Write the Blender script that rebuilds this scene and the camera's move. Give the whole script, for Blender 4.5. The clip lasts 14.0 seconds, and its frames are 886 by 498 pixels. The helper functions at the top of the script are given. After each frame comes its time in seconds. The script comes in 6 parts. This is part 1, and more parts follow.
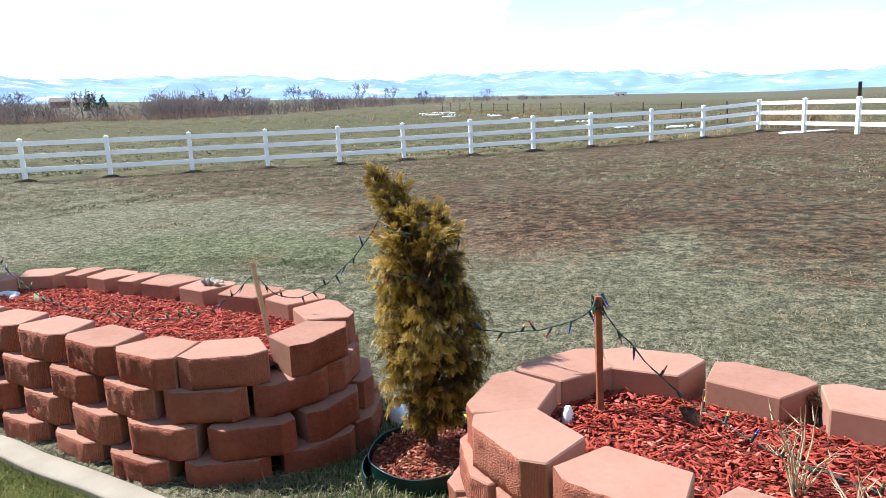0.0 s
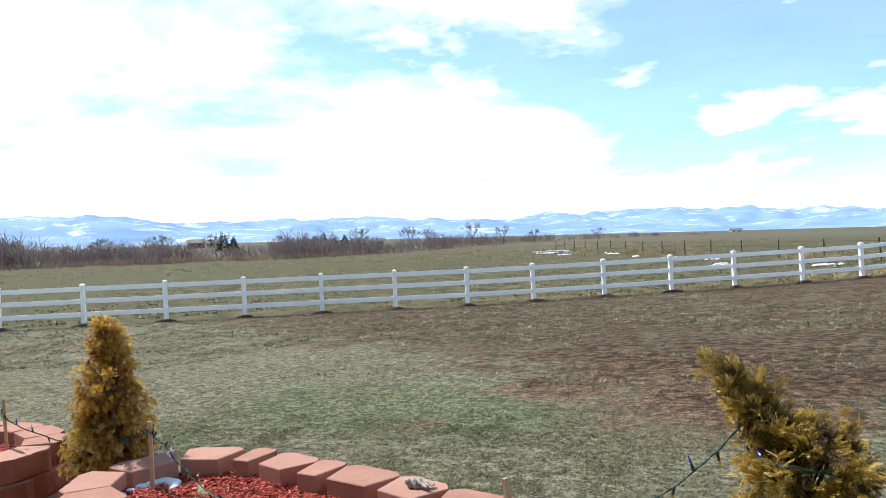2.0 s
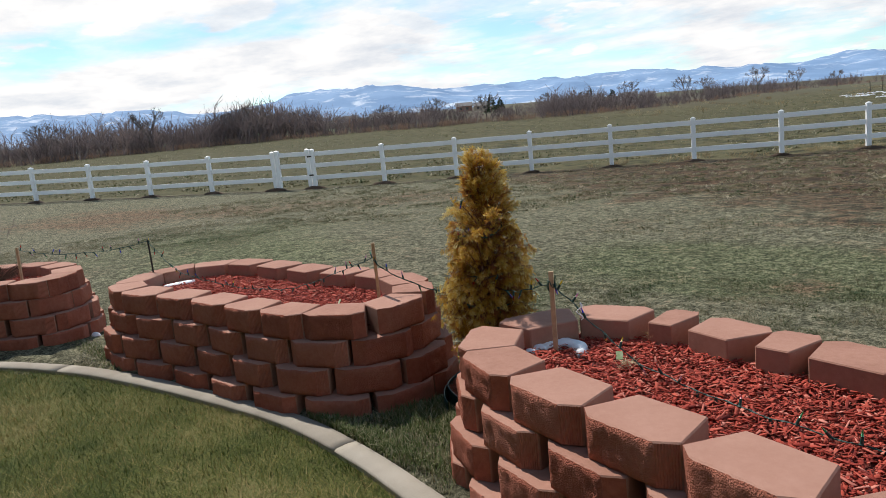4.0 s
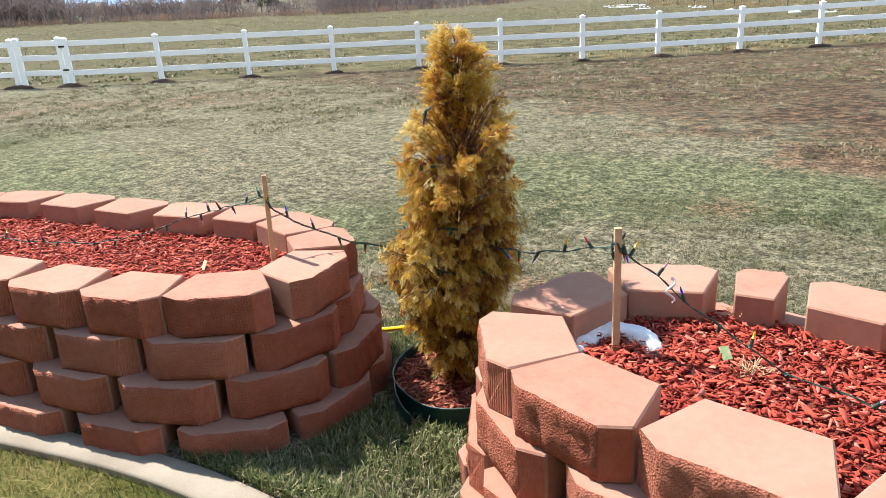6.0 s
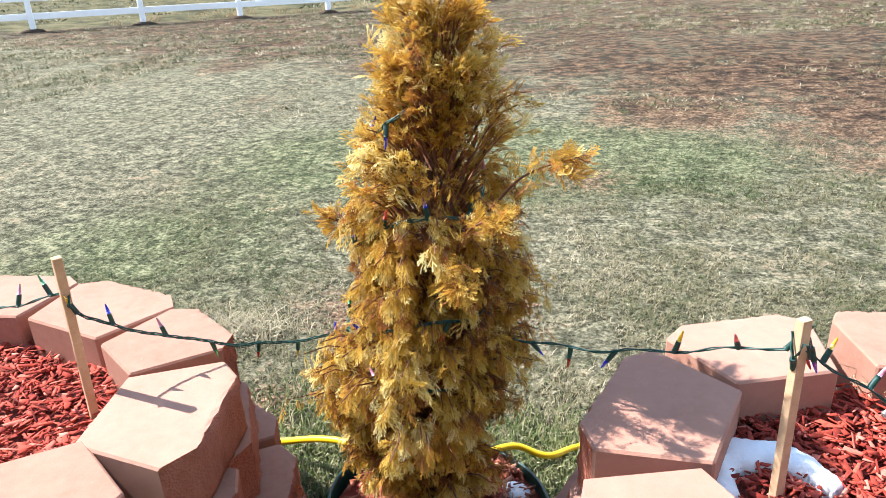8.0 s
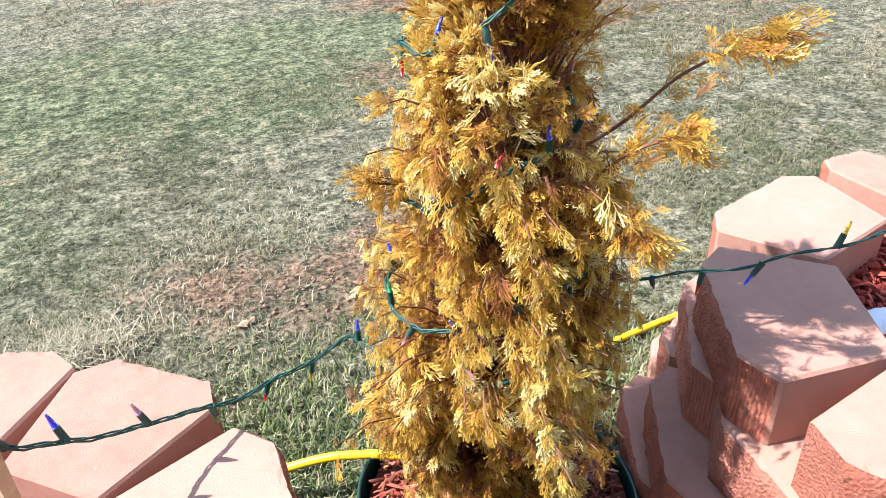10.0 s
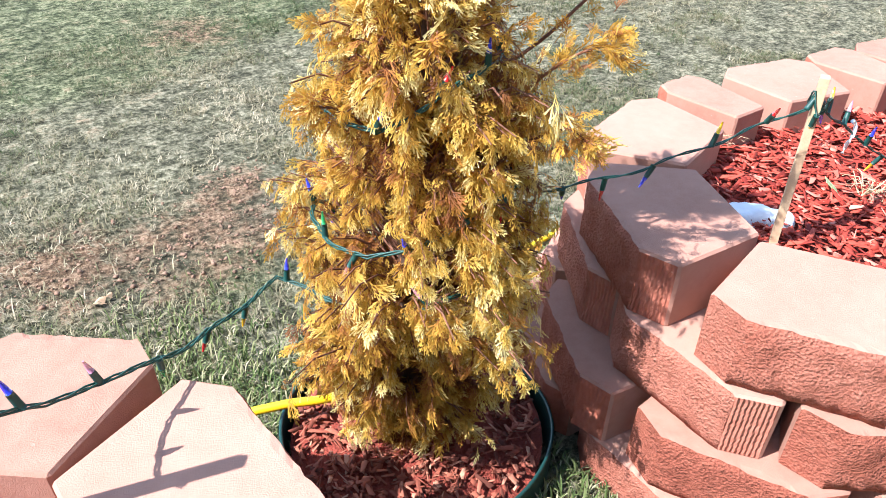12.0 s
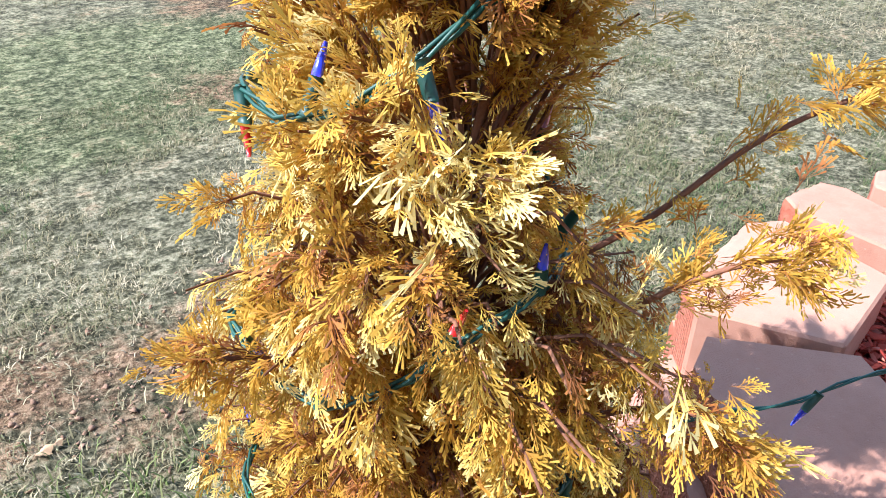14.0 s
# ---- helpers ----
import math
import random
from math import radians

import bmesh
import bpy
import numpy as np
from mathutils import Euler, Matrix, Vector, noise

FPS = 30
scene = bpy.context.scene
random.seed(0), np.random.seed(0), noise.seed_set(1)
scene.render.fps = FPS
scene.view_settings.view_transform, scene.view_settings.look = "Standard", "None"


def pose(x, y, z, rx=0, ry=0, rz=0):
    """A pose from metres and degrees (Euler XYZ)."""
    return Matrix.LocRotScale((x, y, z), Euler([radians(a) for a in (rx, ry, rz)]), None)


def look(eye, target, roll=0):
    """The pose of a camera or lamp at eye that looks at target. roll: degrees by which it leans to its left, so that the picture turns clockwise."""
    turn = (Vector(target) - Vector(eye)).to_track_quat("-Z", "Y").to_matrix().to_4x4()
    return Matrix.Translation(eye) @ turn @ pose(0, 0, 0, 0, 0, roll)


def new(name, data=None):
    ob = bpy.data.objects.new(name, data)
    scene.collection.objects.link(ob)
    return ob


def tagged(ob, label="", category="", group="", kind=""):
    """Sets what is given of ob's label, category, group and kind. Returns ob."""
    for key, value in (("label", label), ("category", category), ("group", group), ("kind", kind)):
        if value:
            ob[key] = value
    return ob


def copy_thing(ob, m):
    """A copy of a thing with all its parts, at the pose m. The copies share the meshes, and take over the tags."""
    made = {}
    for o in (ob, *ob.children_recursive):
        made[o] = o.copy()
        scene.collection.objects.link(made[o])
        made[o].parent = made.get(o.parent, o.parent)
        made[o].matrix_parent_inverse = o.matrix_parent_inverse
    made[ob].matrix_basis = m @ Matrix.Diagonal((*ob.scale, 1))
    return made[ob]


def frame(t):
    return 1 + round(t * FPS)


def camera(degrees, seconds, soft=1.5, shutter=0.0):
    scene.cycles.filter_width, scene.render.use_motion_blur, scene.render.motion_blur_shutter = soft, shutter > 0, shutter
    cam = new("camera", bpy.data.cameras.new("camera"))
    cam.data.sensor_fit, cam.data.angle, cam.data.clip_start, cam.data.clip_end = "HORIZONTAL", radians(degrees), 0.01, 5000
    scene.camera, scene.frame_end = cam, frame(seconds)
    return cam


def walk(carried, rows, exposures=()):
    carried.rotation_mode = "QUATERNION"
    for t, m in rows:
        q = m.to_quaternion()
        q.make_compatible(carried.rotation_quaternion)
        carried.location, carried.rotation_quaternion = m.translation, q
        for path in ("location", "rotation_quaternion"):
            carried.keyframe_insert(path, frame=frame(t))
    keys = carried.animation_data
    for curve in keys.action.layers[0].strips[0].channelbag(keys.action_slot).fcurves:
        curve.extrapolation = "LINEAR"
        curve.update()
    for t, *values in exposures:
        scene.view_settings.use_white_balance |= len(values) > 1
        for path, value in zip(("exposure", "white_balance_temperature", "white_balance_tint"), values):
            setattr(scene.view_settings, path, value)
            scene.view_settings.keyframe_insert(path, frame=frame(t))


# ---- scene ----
cam = camera(64.0, 14.0, soft=0.75)
PATH = [
    (0, (1.859, 1.669, 1.633), (1.305, 3.55, 1.238), -2.6),
    (0.5, (1.615, 1.866, 1.616), (0.99, 3.697, 1.111), -0.6),
    (1, (1.336, 1.974, 1.618), (0.809, 3.848, 1.157), -2.4),
    (1.5, (1.127, 2.15, 1.722), (0.581, 4.056, 1.461), -2.1),
    (2, (0.824, 2.359, 1.745), (-0.006, 4.178, 1.746), -3.0),
    (2.5, (0.546, 2.385, 1.713), (-0.562, 4.05, 1.709), -3.0),
    (3, (0.272, 2.363, 1.673), (-1.094, 3.816, 1.519), -3.8),
    (3.2, (0.145, 2.427, 1.645), (-1.31, 3.784, 1.444), -3.7),
    (5.3, (-1.343, 3.12, 1.529), (-2.566, 4.604, 0.979), -4.0),
    (5.5, (-1.497, 3.183, 1.541), (-2.696, 4.669, 0.946), -1.9),
    (6, (-1.845, 3.308, 1.497), (-2.759, 4.967, 0.856), -3.1),
    (6.5, (-2.133, 3.535, 1.498), (-2.955, 5.254, 0.89), -4.2),
    (7, (-2.37, 3.787, 1.489), (-3.066, 5.497, 0.718), -2.8),
    (7.5, (-2.603, 4.01, 1.488), (-3.021, 5.81, 0.722), -3.6),
    (7.7, (-2.675, 4.071, 1.486), (-3.02, 5.881, 0.709), -3.5),
    (9.8, (-3.436, 4.549, 1.416), (-2.912, 6.264, 0.53), -0.5),
    (10, (-3.423, 4.628, 1.416), (-2.901, 6.224, 0.331), -4.0),
    (10.5, (-3.467, 4.692, 1.378), (-2.803, 6.093, 0.114), -2.7),
    (11, (-3.532, 4.682, 1.357), (-2.801, 5.955, -0.002), -2.4),
    (11.5, (-3.629, 4.644, 1.374), (-2.706, 5.935, 0.157), -1.0),
    (12, (-3.645, 4.675, 1.372), (-2.665, 5.968, 0.202), 0.9),
    (12.5, (-3.519, 4.862, 1.34), (-2.622, 6.243, 0.206), -0.1),
    (13, (-3.444, 4.96, 1.316), (-2.542, 6.371, 0.223), -1.3),
    (13.5, (-3.36, 5.033, 1.28), (-2.443, 6.398, 0.141), 0.0),
    (14, (-3.282, 5.102, 1.302), (-2.408, 6.529, 0.206), -0.7),
]
EXPOSURES = [(0.0, 0.85, 6300, 10), (1.5, 0.7, 6300, 10), (2.2, 0.42, 6400, 10), (3.0, -0.18, 6300, 10), (3.2, -0.25, 6300, 10), (5.3, 0.64, 7400, 12), (6.0, 1.08, 6900, 12), (7.5, 1.43, 6450, 12), (10.0, 1.5, 6100, 14), (14.0, 1.44, 6000, 14)]
walk(cam, [(t, look(e, a, r)) for t, e, a, r in PATH], EXPOSURES)

# ---- world and sun ----
SUN_AZ = math.atan2(-0.976, 0.215)          # compass angle from +y towards +x
SUN_EL = radians(50.5)
sun_to = Vector((math.sin(SUN_AZ) * math.cos(SUN_EL), math.cos(SUN_AZ) * math.cos(SUN_EL), math.sin(SUN_EL)))
sun = new("sun", bpy.data.lights.new("sun", "SUN"))
sun.data.energy, sun.data.angle, sun.data.color = 5.0, radians(0.55), (1.0, 0.965, 0.92)
sun.matrix_world = look((0, 0, 50), Vector((0, 0, 50)) - sun_to)

world = bpy.data.worlds.new("sky")
scene.world = world
world.use_nodes = True


def node(tree, kind, **inputs):
    """A node of a kind with values or links for its inputs, by name or by number (as _0)."""
    n = tree.nodes.new(kind)
    for key, value in inputs.items():
        slot = n.inputs[int(key[1:])] if key[0] == "_" and key[1:].isdigit() else n.inputs[key.replace("_", " ")]
        if isinstance(value, bpy.types.NodeSocket):
            tree.links.new(value, slot)
        else:
            slot.default_value = value
    return n


def math_node(tree, op, a, b=0.0, clamp=False):
    n = node(tree, "ShaderNodeMath", _0=a, _1=b)
    n.operation, n.use_clamp = op, clamp
    return n.outputs[0]


def ramp(tree, fac, stops):
    n = node(tree, "ShaderNodeValToRGB", Fac=fac)
    els = n.color_ramp.elements
    while len(els) < len(stops):
        els.new(0.5)
    for el, (at, col) in zip(els, stops):
        el.position = at
        el.color = (*col, 1) if len(col) == 3 else col
    return n.outputs["Color"]


def mix(tree, fac, a, b, blend="MIX"):
    n = tree.nodes.new("ShaderNodeMix")
    n.data_type, n.blend_type = "RGBA", blend
    for slot, value in ((n.inputs["Factor"], fac), (n.inputs[6], a), (n.inputs[7], b)):
        if isinstance(value, bpy.types.NodeSocket):
            tree.links.new(value, slot)
        else:
            slot.default_value = (*value, 1) if isinstance(value, tuple) and len(value) == 3 else value
    return n.outputs[2]


def noise_tex(tree, vector, scale, detail=4.0, rough=0.55, distortion=0.0):
    n = node(tree, "ShaderNodeTexNoise", Vector=vector, Scale=scale, Detail=detail, Roughness=rough, Distortion=distortion)
    return n.outputs["Fac"]


wt = world.node_tree
wt.nodes.clear()
sky = wt.nodes.new("ShaderNodeTexSky")
sky.sky_type, sky.sun_disc, sky.sun_elevation, sky.sun_rotation = "NISHITA", False, SUN_EL, SUN_AZ
sky.altitude, sky.air_density, sky.dust_density = 1500, 1.0, 0.6
heading = wt.nodes.new("ShaderNodeTexCoord").outputs["Generated"]
xyz = node(wt, "ShaderNodeSeparateXYZ", Vector=heading)
low = math_node(wt, "ADD", math_node(wt, "MAXIMUM", xyz.outputs[2], 0.0), 0.16)
flat = node(wt, "ShaderNodeCombineXYZ", X=math_node(wt, "DIVIDE", xyz.outputs[0], low), Y=math_node(wt, "DIVIDE", xyz.outputs[1], low), Z=0.37)
cloud = ramp(wt, math_node(wt, "ADD", noise_tex(wt, flat.outputs[0], 0.85, 9.0, 0.56, 0.25), math_node(wt, "MULTIPLY", math_node(wt, "ADD", xyz.outputs[0], 0.45), -0.16)), [(0.44, (0.12, 0.12, 0.12)), (0.57, (1, 1, 1))])
shade = ramp(wt, noise_tex(wt, flat.outputs[0], 2.3, 6.0, 0.6), [(0.32, (0.70, 0.75, 0.82)), (0.58, (1.0, 1.0, 1.0))])
haze = ramp(wt, xyz.outputs[2], [(0.0, (0.50, 0.50, 0.50)), (0.06, (0.26, 0.26, 0.26)), (0.11, (0.10, 0.10, 0.10)), (0.5, (0.03, 0.03, 0.03))])
thin = ramp(wt, xyz.outputs[2], [(0.38, (1, 1, 1)), (0.68, (0.12, 0.12, 0.12))])
puff = ramp(wt, noise_tex(wt, flat.outputs[0], 1.55, 8.0, 0.52, 0.15), [(0.53, (0, 0, 0)), (0.60, (0.92, 0.92, 0.92))])
cover = math_node(wt, "MAXIMUM", math_node(wt, "MAXIMUM", math_node(wt, "MULTIPLY", cloud, thin), math_node(wt, "MULTIPLY", puff, thin)), haze)
SKY_GAIN = 0.145
CLOUD = 1.12
blue = node(wt, "ShaderNodeVectorMath", _0=sky.outputs[0], _1=(SKY_GAIN * 0.82, SKY_GAIN * 1.06, SKY_GAIN * 1.04))
blue.operation = "MULTIPLY"
white = node(wt, "ShaderNodeVectorMath", _0=shade, _1=(CLOUD,) * 3)
white.operation = "MULTIPLY"
both = mix(wt, cover, blue.outputs[0], white.outputs[0])
back = node(wt, "ShaderNodeBackground", Color=both, Strength=1.0)
wt.links.new(back.outputs[0], wt.nodes.new("ShaderNodeOutputWorld").inputs[0])

# ---- materials ----


def material(name, roughness=0.9, specular=0.3, metallic=0.0):
    m = bpy.data.materials.new(name)
    m.use_nodes = True
    t = m.node_tree
    b = t.nodes["Principled BSDF"]
    b.inputs["Roughness"].default_value = roughness
    b.inputs["Specular IOR Level"].default_value = specular
    b.inputs["Metallic"].default_value = metallic
    return m, t, b


def place(t):
    return t.nodes.new("ShaderNodeNewGeometry").outputs["Position"]


def bump(t, b, height, strength, distance):
    n = node(t, "ShaderNodeBump", Height=height, Strength=strength, Distance=distance)
    t.links.new(n.outputs[0], b.inputs["Normal"])


def plain(name, dark, light, scale=8.0, fine=90.0, roughness=0.9, relief=0.002, strength=0.5, specular=0.3, metallic=0.0):
    """A worn surface of two tones, mottled at two scales, with fine relief."""
    m, t, b = material(name, roughness, specular, metallic)
    p = place(t)
    rnd = t.nodes.new("ShaderNodeObjectInfo").outputs["Random"]
    coarse, grain = noise_tex(t, p, scale, 5.0), noise_tex(t, p, fine, 3.0, 0.7)
    f = math_node(t, "ADD", math_node(t, "MULTIPLY", coarse, 0.55), math_node(t, "MULTIPLY", grain, 0.3))
    f = math_node(t, "ADD", f, math_node(t, "MULTIPLY", rnd, 0.22))
    t.links.new(ramp(t, f, [(0.33, dark), (0.72, light)]), b.inputs["Base Color"])
    bump(t, b, grain, strength, relief)
    return m


def block_material(name, kind):
    """Red-dyed cast concrete: smooth tops, split faces and ribbed flanks differ in relief and tone."""
    m, t, b = material(name, 0.92, 0.2)
    p = place(t)
    rnd = t.nodes.new("ShaderNodeObjectInfo").outputs["Random"]
    coarse, mid, grain = noise_tex(t, p, 5.0, 4.0), noise_tex(t, p, 38.0, 5.0, 0.65), noise_tex(t, p, 420.0, 2.0, 0.7)
    f = math_node(t, "ADD", math_node(t, "MULTIPLY", coarse, 0.40), math_node(t, "MULTIPLY", mid, 0.36))
    f = math_node(t, "ADD", f, math_node(t, "MULTIPLY", rnd, 0.26))
    f = math_node(t, "ADD", f, math_node(t, "MULTIPLY", grain, 0.12))
    # Sunlit paling is painted into the top colour, shaded red into the other faces.
    if kind == "top":
        col = ramp(t, f, [(0.32, (0.282, 0.136, 0.096)), (0.52, (0.364, 0.188, 0.136)), (0.78, (0.426, 0.236, 0.176))])
    else:
        col = ramp(t, f, [(0.32, (0.236, 0.064, 0.040)), (0.52, (0.360, 0.114, 0.072)), (0.78, (0.465, 0.186, 0.127))])
    pale = ramp(t, noise_tex(t, p, 95.0, 2.0, 0.5), [(0.70, (0, 0, 0)), (0.78, (1, 1, 1))])
    col = mix(t, math_node(t, "MULTIPLY", pale, 0.35), col, (0.50, 0.33, 0.26))
    t.links.new(col, b.inputs["Base Color"])
    if kind == "split":
        rough = noise_tex(t, p, 85.0, 7.0, 0.78, 0.5)
        pits = node(t, "ShaderNodeTexVoronoi", Vector=p, Scale=170.0).outputs["Distance"]
        bump(t, b, math_node(t, "ADD", math_node(t, "ADD", rough, math_node(t, "MULTIPLY", pits, 0.7)), math_node(t, "MULTIPLY", mid, 0.8)), 1.0, 0.008)
    elif kind == "rib":
        co = t.nodes.new("ShaderNodeTexCoord").outputs["Object"]
        w = node(t, "ShaderNodeTexWave", Vector=co, Scale=46.0, Distortion=2.5, Detail=2.0)
        w.wave_type, w.bands_direction = "BANDS", "X"
        w.inputs["Detail Scale"].default_value = 2.0
        worn = ramp(t, rnd, [(0.25, (0.08,) * 3), (0.55, (1.1,) * 3)])
        bump(t, b, math_node(t, "ADD", math_node(t, "MULTIPLY", w.outputs["Fac"], worn), math_node(t, "MULTIPLY", mid, 1.3)), 0.7, 0.006)
    else:
        bump(t, b, math_node(t, "ADD", grain, mid), 0.45, 0.0025)
    return m


BLOCK_TOP, BLOCK_SPLIT, BLOCK_RIB = (block_material("red_block_" + k, k) for k in ("top", "split", "rib"))


def toned(name, stops, roughness=0.8, through_light=0.0, specular=0.25, fine=0.0):
    """A material whose colour runs along the mesh's own tone attribute: each blade, chip or spray has one."""
    m, t, b = material(name, roughness, specular)
    a = t.nodes.new("ShaderNodeAttribute")
    a.attribute_name = "tone"
    f = a.outputs["Fac"]
    if fine:
        f = math_node(t, "ADD", f, math_node(t, "MULTIPLY", math_node(t, "SUBTRACT", noise_tex(t, place(t), fine, 3.0), 0.5), 0.35))
    col = ramp(t, f, stops)
    t.links.new(col, b.inputs["Base Color"])
    if through_light:
        tr = node(t, "ShaderNodeBsdfTranslucent", Color=col)
        mx = node(t, "ShaderNodeMixShader", _0=through_light, _1=b.outputs[0], _2=tr.outputs[0])
        t.links.new(mx.outputs[0], t.nodes["Material Output"].inputs["Surface"])
    return m


MULCH = toned("red_mulch", [(0.0, (0.13, 0.016, 0.012)), (0.35, (0.33, 0.041, 0.025)), (0.7, (0.45, 0.078, 0.048)), (1.0, (0.58, 0.23, 0.17))], 0.85, fine=60.0)
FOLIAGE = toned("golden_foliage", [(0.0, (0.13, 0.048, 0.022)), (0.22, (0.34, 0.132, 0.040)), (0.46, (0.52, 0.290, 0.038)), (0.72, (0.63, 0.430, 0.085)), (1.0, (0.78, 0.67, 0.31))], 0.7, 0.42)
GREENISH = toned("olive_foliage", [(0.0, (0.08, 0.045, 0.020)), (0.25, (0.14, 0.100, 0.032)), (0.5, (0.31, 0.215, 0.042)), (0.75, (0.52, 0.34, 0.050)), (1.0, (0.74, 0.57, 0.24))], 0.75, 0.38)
GRASS = toned("dormant_grass", [(0.0, (0.040, 0.074, 0.024)), (0.25, (0.097, 0.113, 0.050)), (0.5, (0.172, 0.152, 0.086)), (0.75, (0.260, 0.230, 0.143)), (1.0, (0.45, 0.395, 0.275))], 0.85, 0.12)
LAWN = toned("lawn_grass", [(0.0, (0.030, 0.056, 0.009)), (0.35, (0.084, 0.118, 0.016)), (0.65, (0.190, 0.172, 0.040)), (1.0, (0.36, 0.28, 0.12))], 0.85, 0.12)
LUSH = toned("lush_grass", [(0.0, (0.045, 0.080, 0.022)), (0.4, (0.105, 0.150, 0.045)), (0.7, (0.205, 0.215, 0.098)), (1.0, (0.43, 0.39, 0.25))], 0.85, 0.15)
BARK = plain("brown_bark", (0.05, 0.03, 0.02), (0.17, 0.10, 0.07), 20, 160, 0.9, 0.004)
BRUSH = toned("bare_brush", [(0.0, (0.12, 0.096, 0.098)), (0.5, (0.19, 0.152, 0.148)), (0.8, (0.28, 0.225, 0.208)), (1.0, (0.31, 0.200, 0.145))], 0.9, 0.3)
GREY_BARK = plain("grey_bark", (0.10, 0.08, 0.07), (0.19, 0.155, 0.135), 3, 20, 0.9, 0.004)
PALE_WOOD = plain("pale_stake_wood", (0.36, 0.23, 0.13), (0.56, 0.40, 0.25), 30, 220, 0.8, 0.001)
RUST_WOOD = plain("stained_stake_wood", (0.22, 0.07, 0.03), (0.36, 0.14, 0.07), 30, 220, 0.8, 0.001)
CONCRETE = plain("pale_concrete", (0.22, 0.188, 0.145), (0.39, 0.345, 0.28), 4, 140, 0.9, 0.002)
VINYL = plain("white_vinyl", (0.82, 0.82, 0.83), (0.90, 0.90, 0.90), 1.2, 40, 0.45, 0.0005, 0.3, 0.5)
SNOW = plain("old_snow", (0.78, 0.80, 0.83), (0.90, 0.91, 0.93), 12, 120, 0.7, 0.004, 0.6)
GREEN_PLASTIC = plain("green_plastic", (0.002, 0.024, 0.022), (0.005, 0.048, 0.042), 6, 60, 0.42, 0.001, 0.3, 0.5)
WIRE = plain("green_wire", (0.004, 0.035, 0.03), (0.008, 0.07, 0.055), 30, 200, 0.5, 0.0005, 0.3, 0.5)
YELLOW_HOSE = plain("yellow_hose", (0.70, 0.45, 0.005), (0.85, 0.60, 0.01), 12, 90, 0.4, 0.0005, 0.3, 0.5)
DARK_METAL = plain("dark_metal", (0.03, 0.028, 0.026), (0.07, 0.06, 0.05), 12, 90, 0.6, 0.001, 0.4, 0.4, 0.6)
WHITE_PLASTIC = plain("white_plastic", (0.72, 0.72, 0.72), (0.84, 0.84, 0.84), 10, 80, 0.4, 0.0005, 0.3, 0.5)
GREY_CLOTH = plain("grey_cloth", (0.05, 0.042, 0.035), (0.44, 0.40, 0.35), 60, 300, 0.95, 0.003, 0.8)
DRY_STEM = plain("dry_stem", (0.38, 0.27, 0.15), (0.62, 0.50, 0.34), 30, 200, 0.85, 0.001)
GREEN_TAG = plain("plant_tag", (0.22, 0.36, 0.10), (0.60, 0.62, 0.45), 40, 200, 0.6, 0.0005)


def bulb_material(name, col):
    m, t, b = material(name, 0.25, 0.5)
    b.inputs["Base Color"].default_value = (*col, 1)
    b.inputs["Transmission Weight"].default_value = 0.35
    return m


TIPS = [bulb_material("bulb_" + n, c) for n, c in (("blue", (0.03, 0.05, 0.75)), ("red", (0.60, 0.02, 0.02)), ("yellow", (0.75, 0.50, 0.02)), ("green", (0.02, 0.32, 0.10)), ("pink", (0.62, 0.28, 0.42)))]

# ---- building helpers ----


def part(name, data, mat=None, parent=None, label="", kind=""):
    """Links a bmesh or mesh as one object under a thing or part."""
    if isinstance(data, bmesh.types.BMesh):
        me = bpy.data.meshes.new(name)
        data.to_mesh(me)
        data.free()
    else:
        me = data
    if mat and not me.materials:
        me.materials.append(mat)
    ob = new(name, me)
    ob.parent = parent
    return tagged(ob, label, kind=kind)


def thing(name, at, label, category, group="", kind="", turn=0.0):
    ob = new(name)
    ob.matrix_world = pose(*at, 0, 0, turn)
    return tagged(ob, label, category, group, kind)


def arrays(name, verts, faces, tone=None, smooth=False):
    """A mesh from arrays of vertices and of equal-sided faces, with a tone for each vertex."""
    verts, faces = np.asarray(verts, np.float32), np.asarray(faces, np.int32)
    me = bpy.data.meshes.new(name)
    k = faces.shape[1]
    me.vertices.add(len(verts))
    me.vertices.foreach_set("co", verts.ravel())
    me.loops.add(faces.size)
    me.loops.foreach_set("vertex_index", faces.ravel())
    me.polygons.add(len(faces))
    me.polygons.foreach_set("loop_start", np.arange(len(faces), dtype=np.int32) * k)
    me.update(calc_edges=True)
    if tone is not None:
        me.attributes.new("tone", "FLOAT", "POINT").data.foreach_set("value", np.asarray(tone, np.float32))
    if smooth:
        me.polygons.foreach_set("use_smooth", np.ones(len(faces), bool))
    return me


def box(bm, size, at=(0, 0, 0), turn=None, bevel=0.0):
    """A box with softened edges, its centre at the given place."""
    m = Matrix.Translation(at) @ (turn or Matrix()) @ Matrix.Diagonal((*size, 1))
    made = bmesh.ops.create_cube(bm, size=1.0, matrix=m)
    if bevel:
        edges = list({e for v in made["verts"] for e in v.link_edges})
        bmesh.ops.bevel(bm, geom=edges, offset=bevel, segments=2, affect="EDGES", profile=0.6)
    return bm


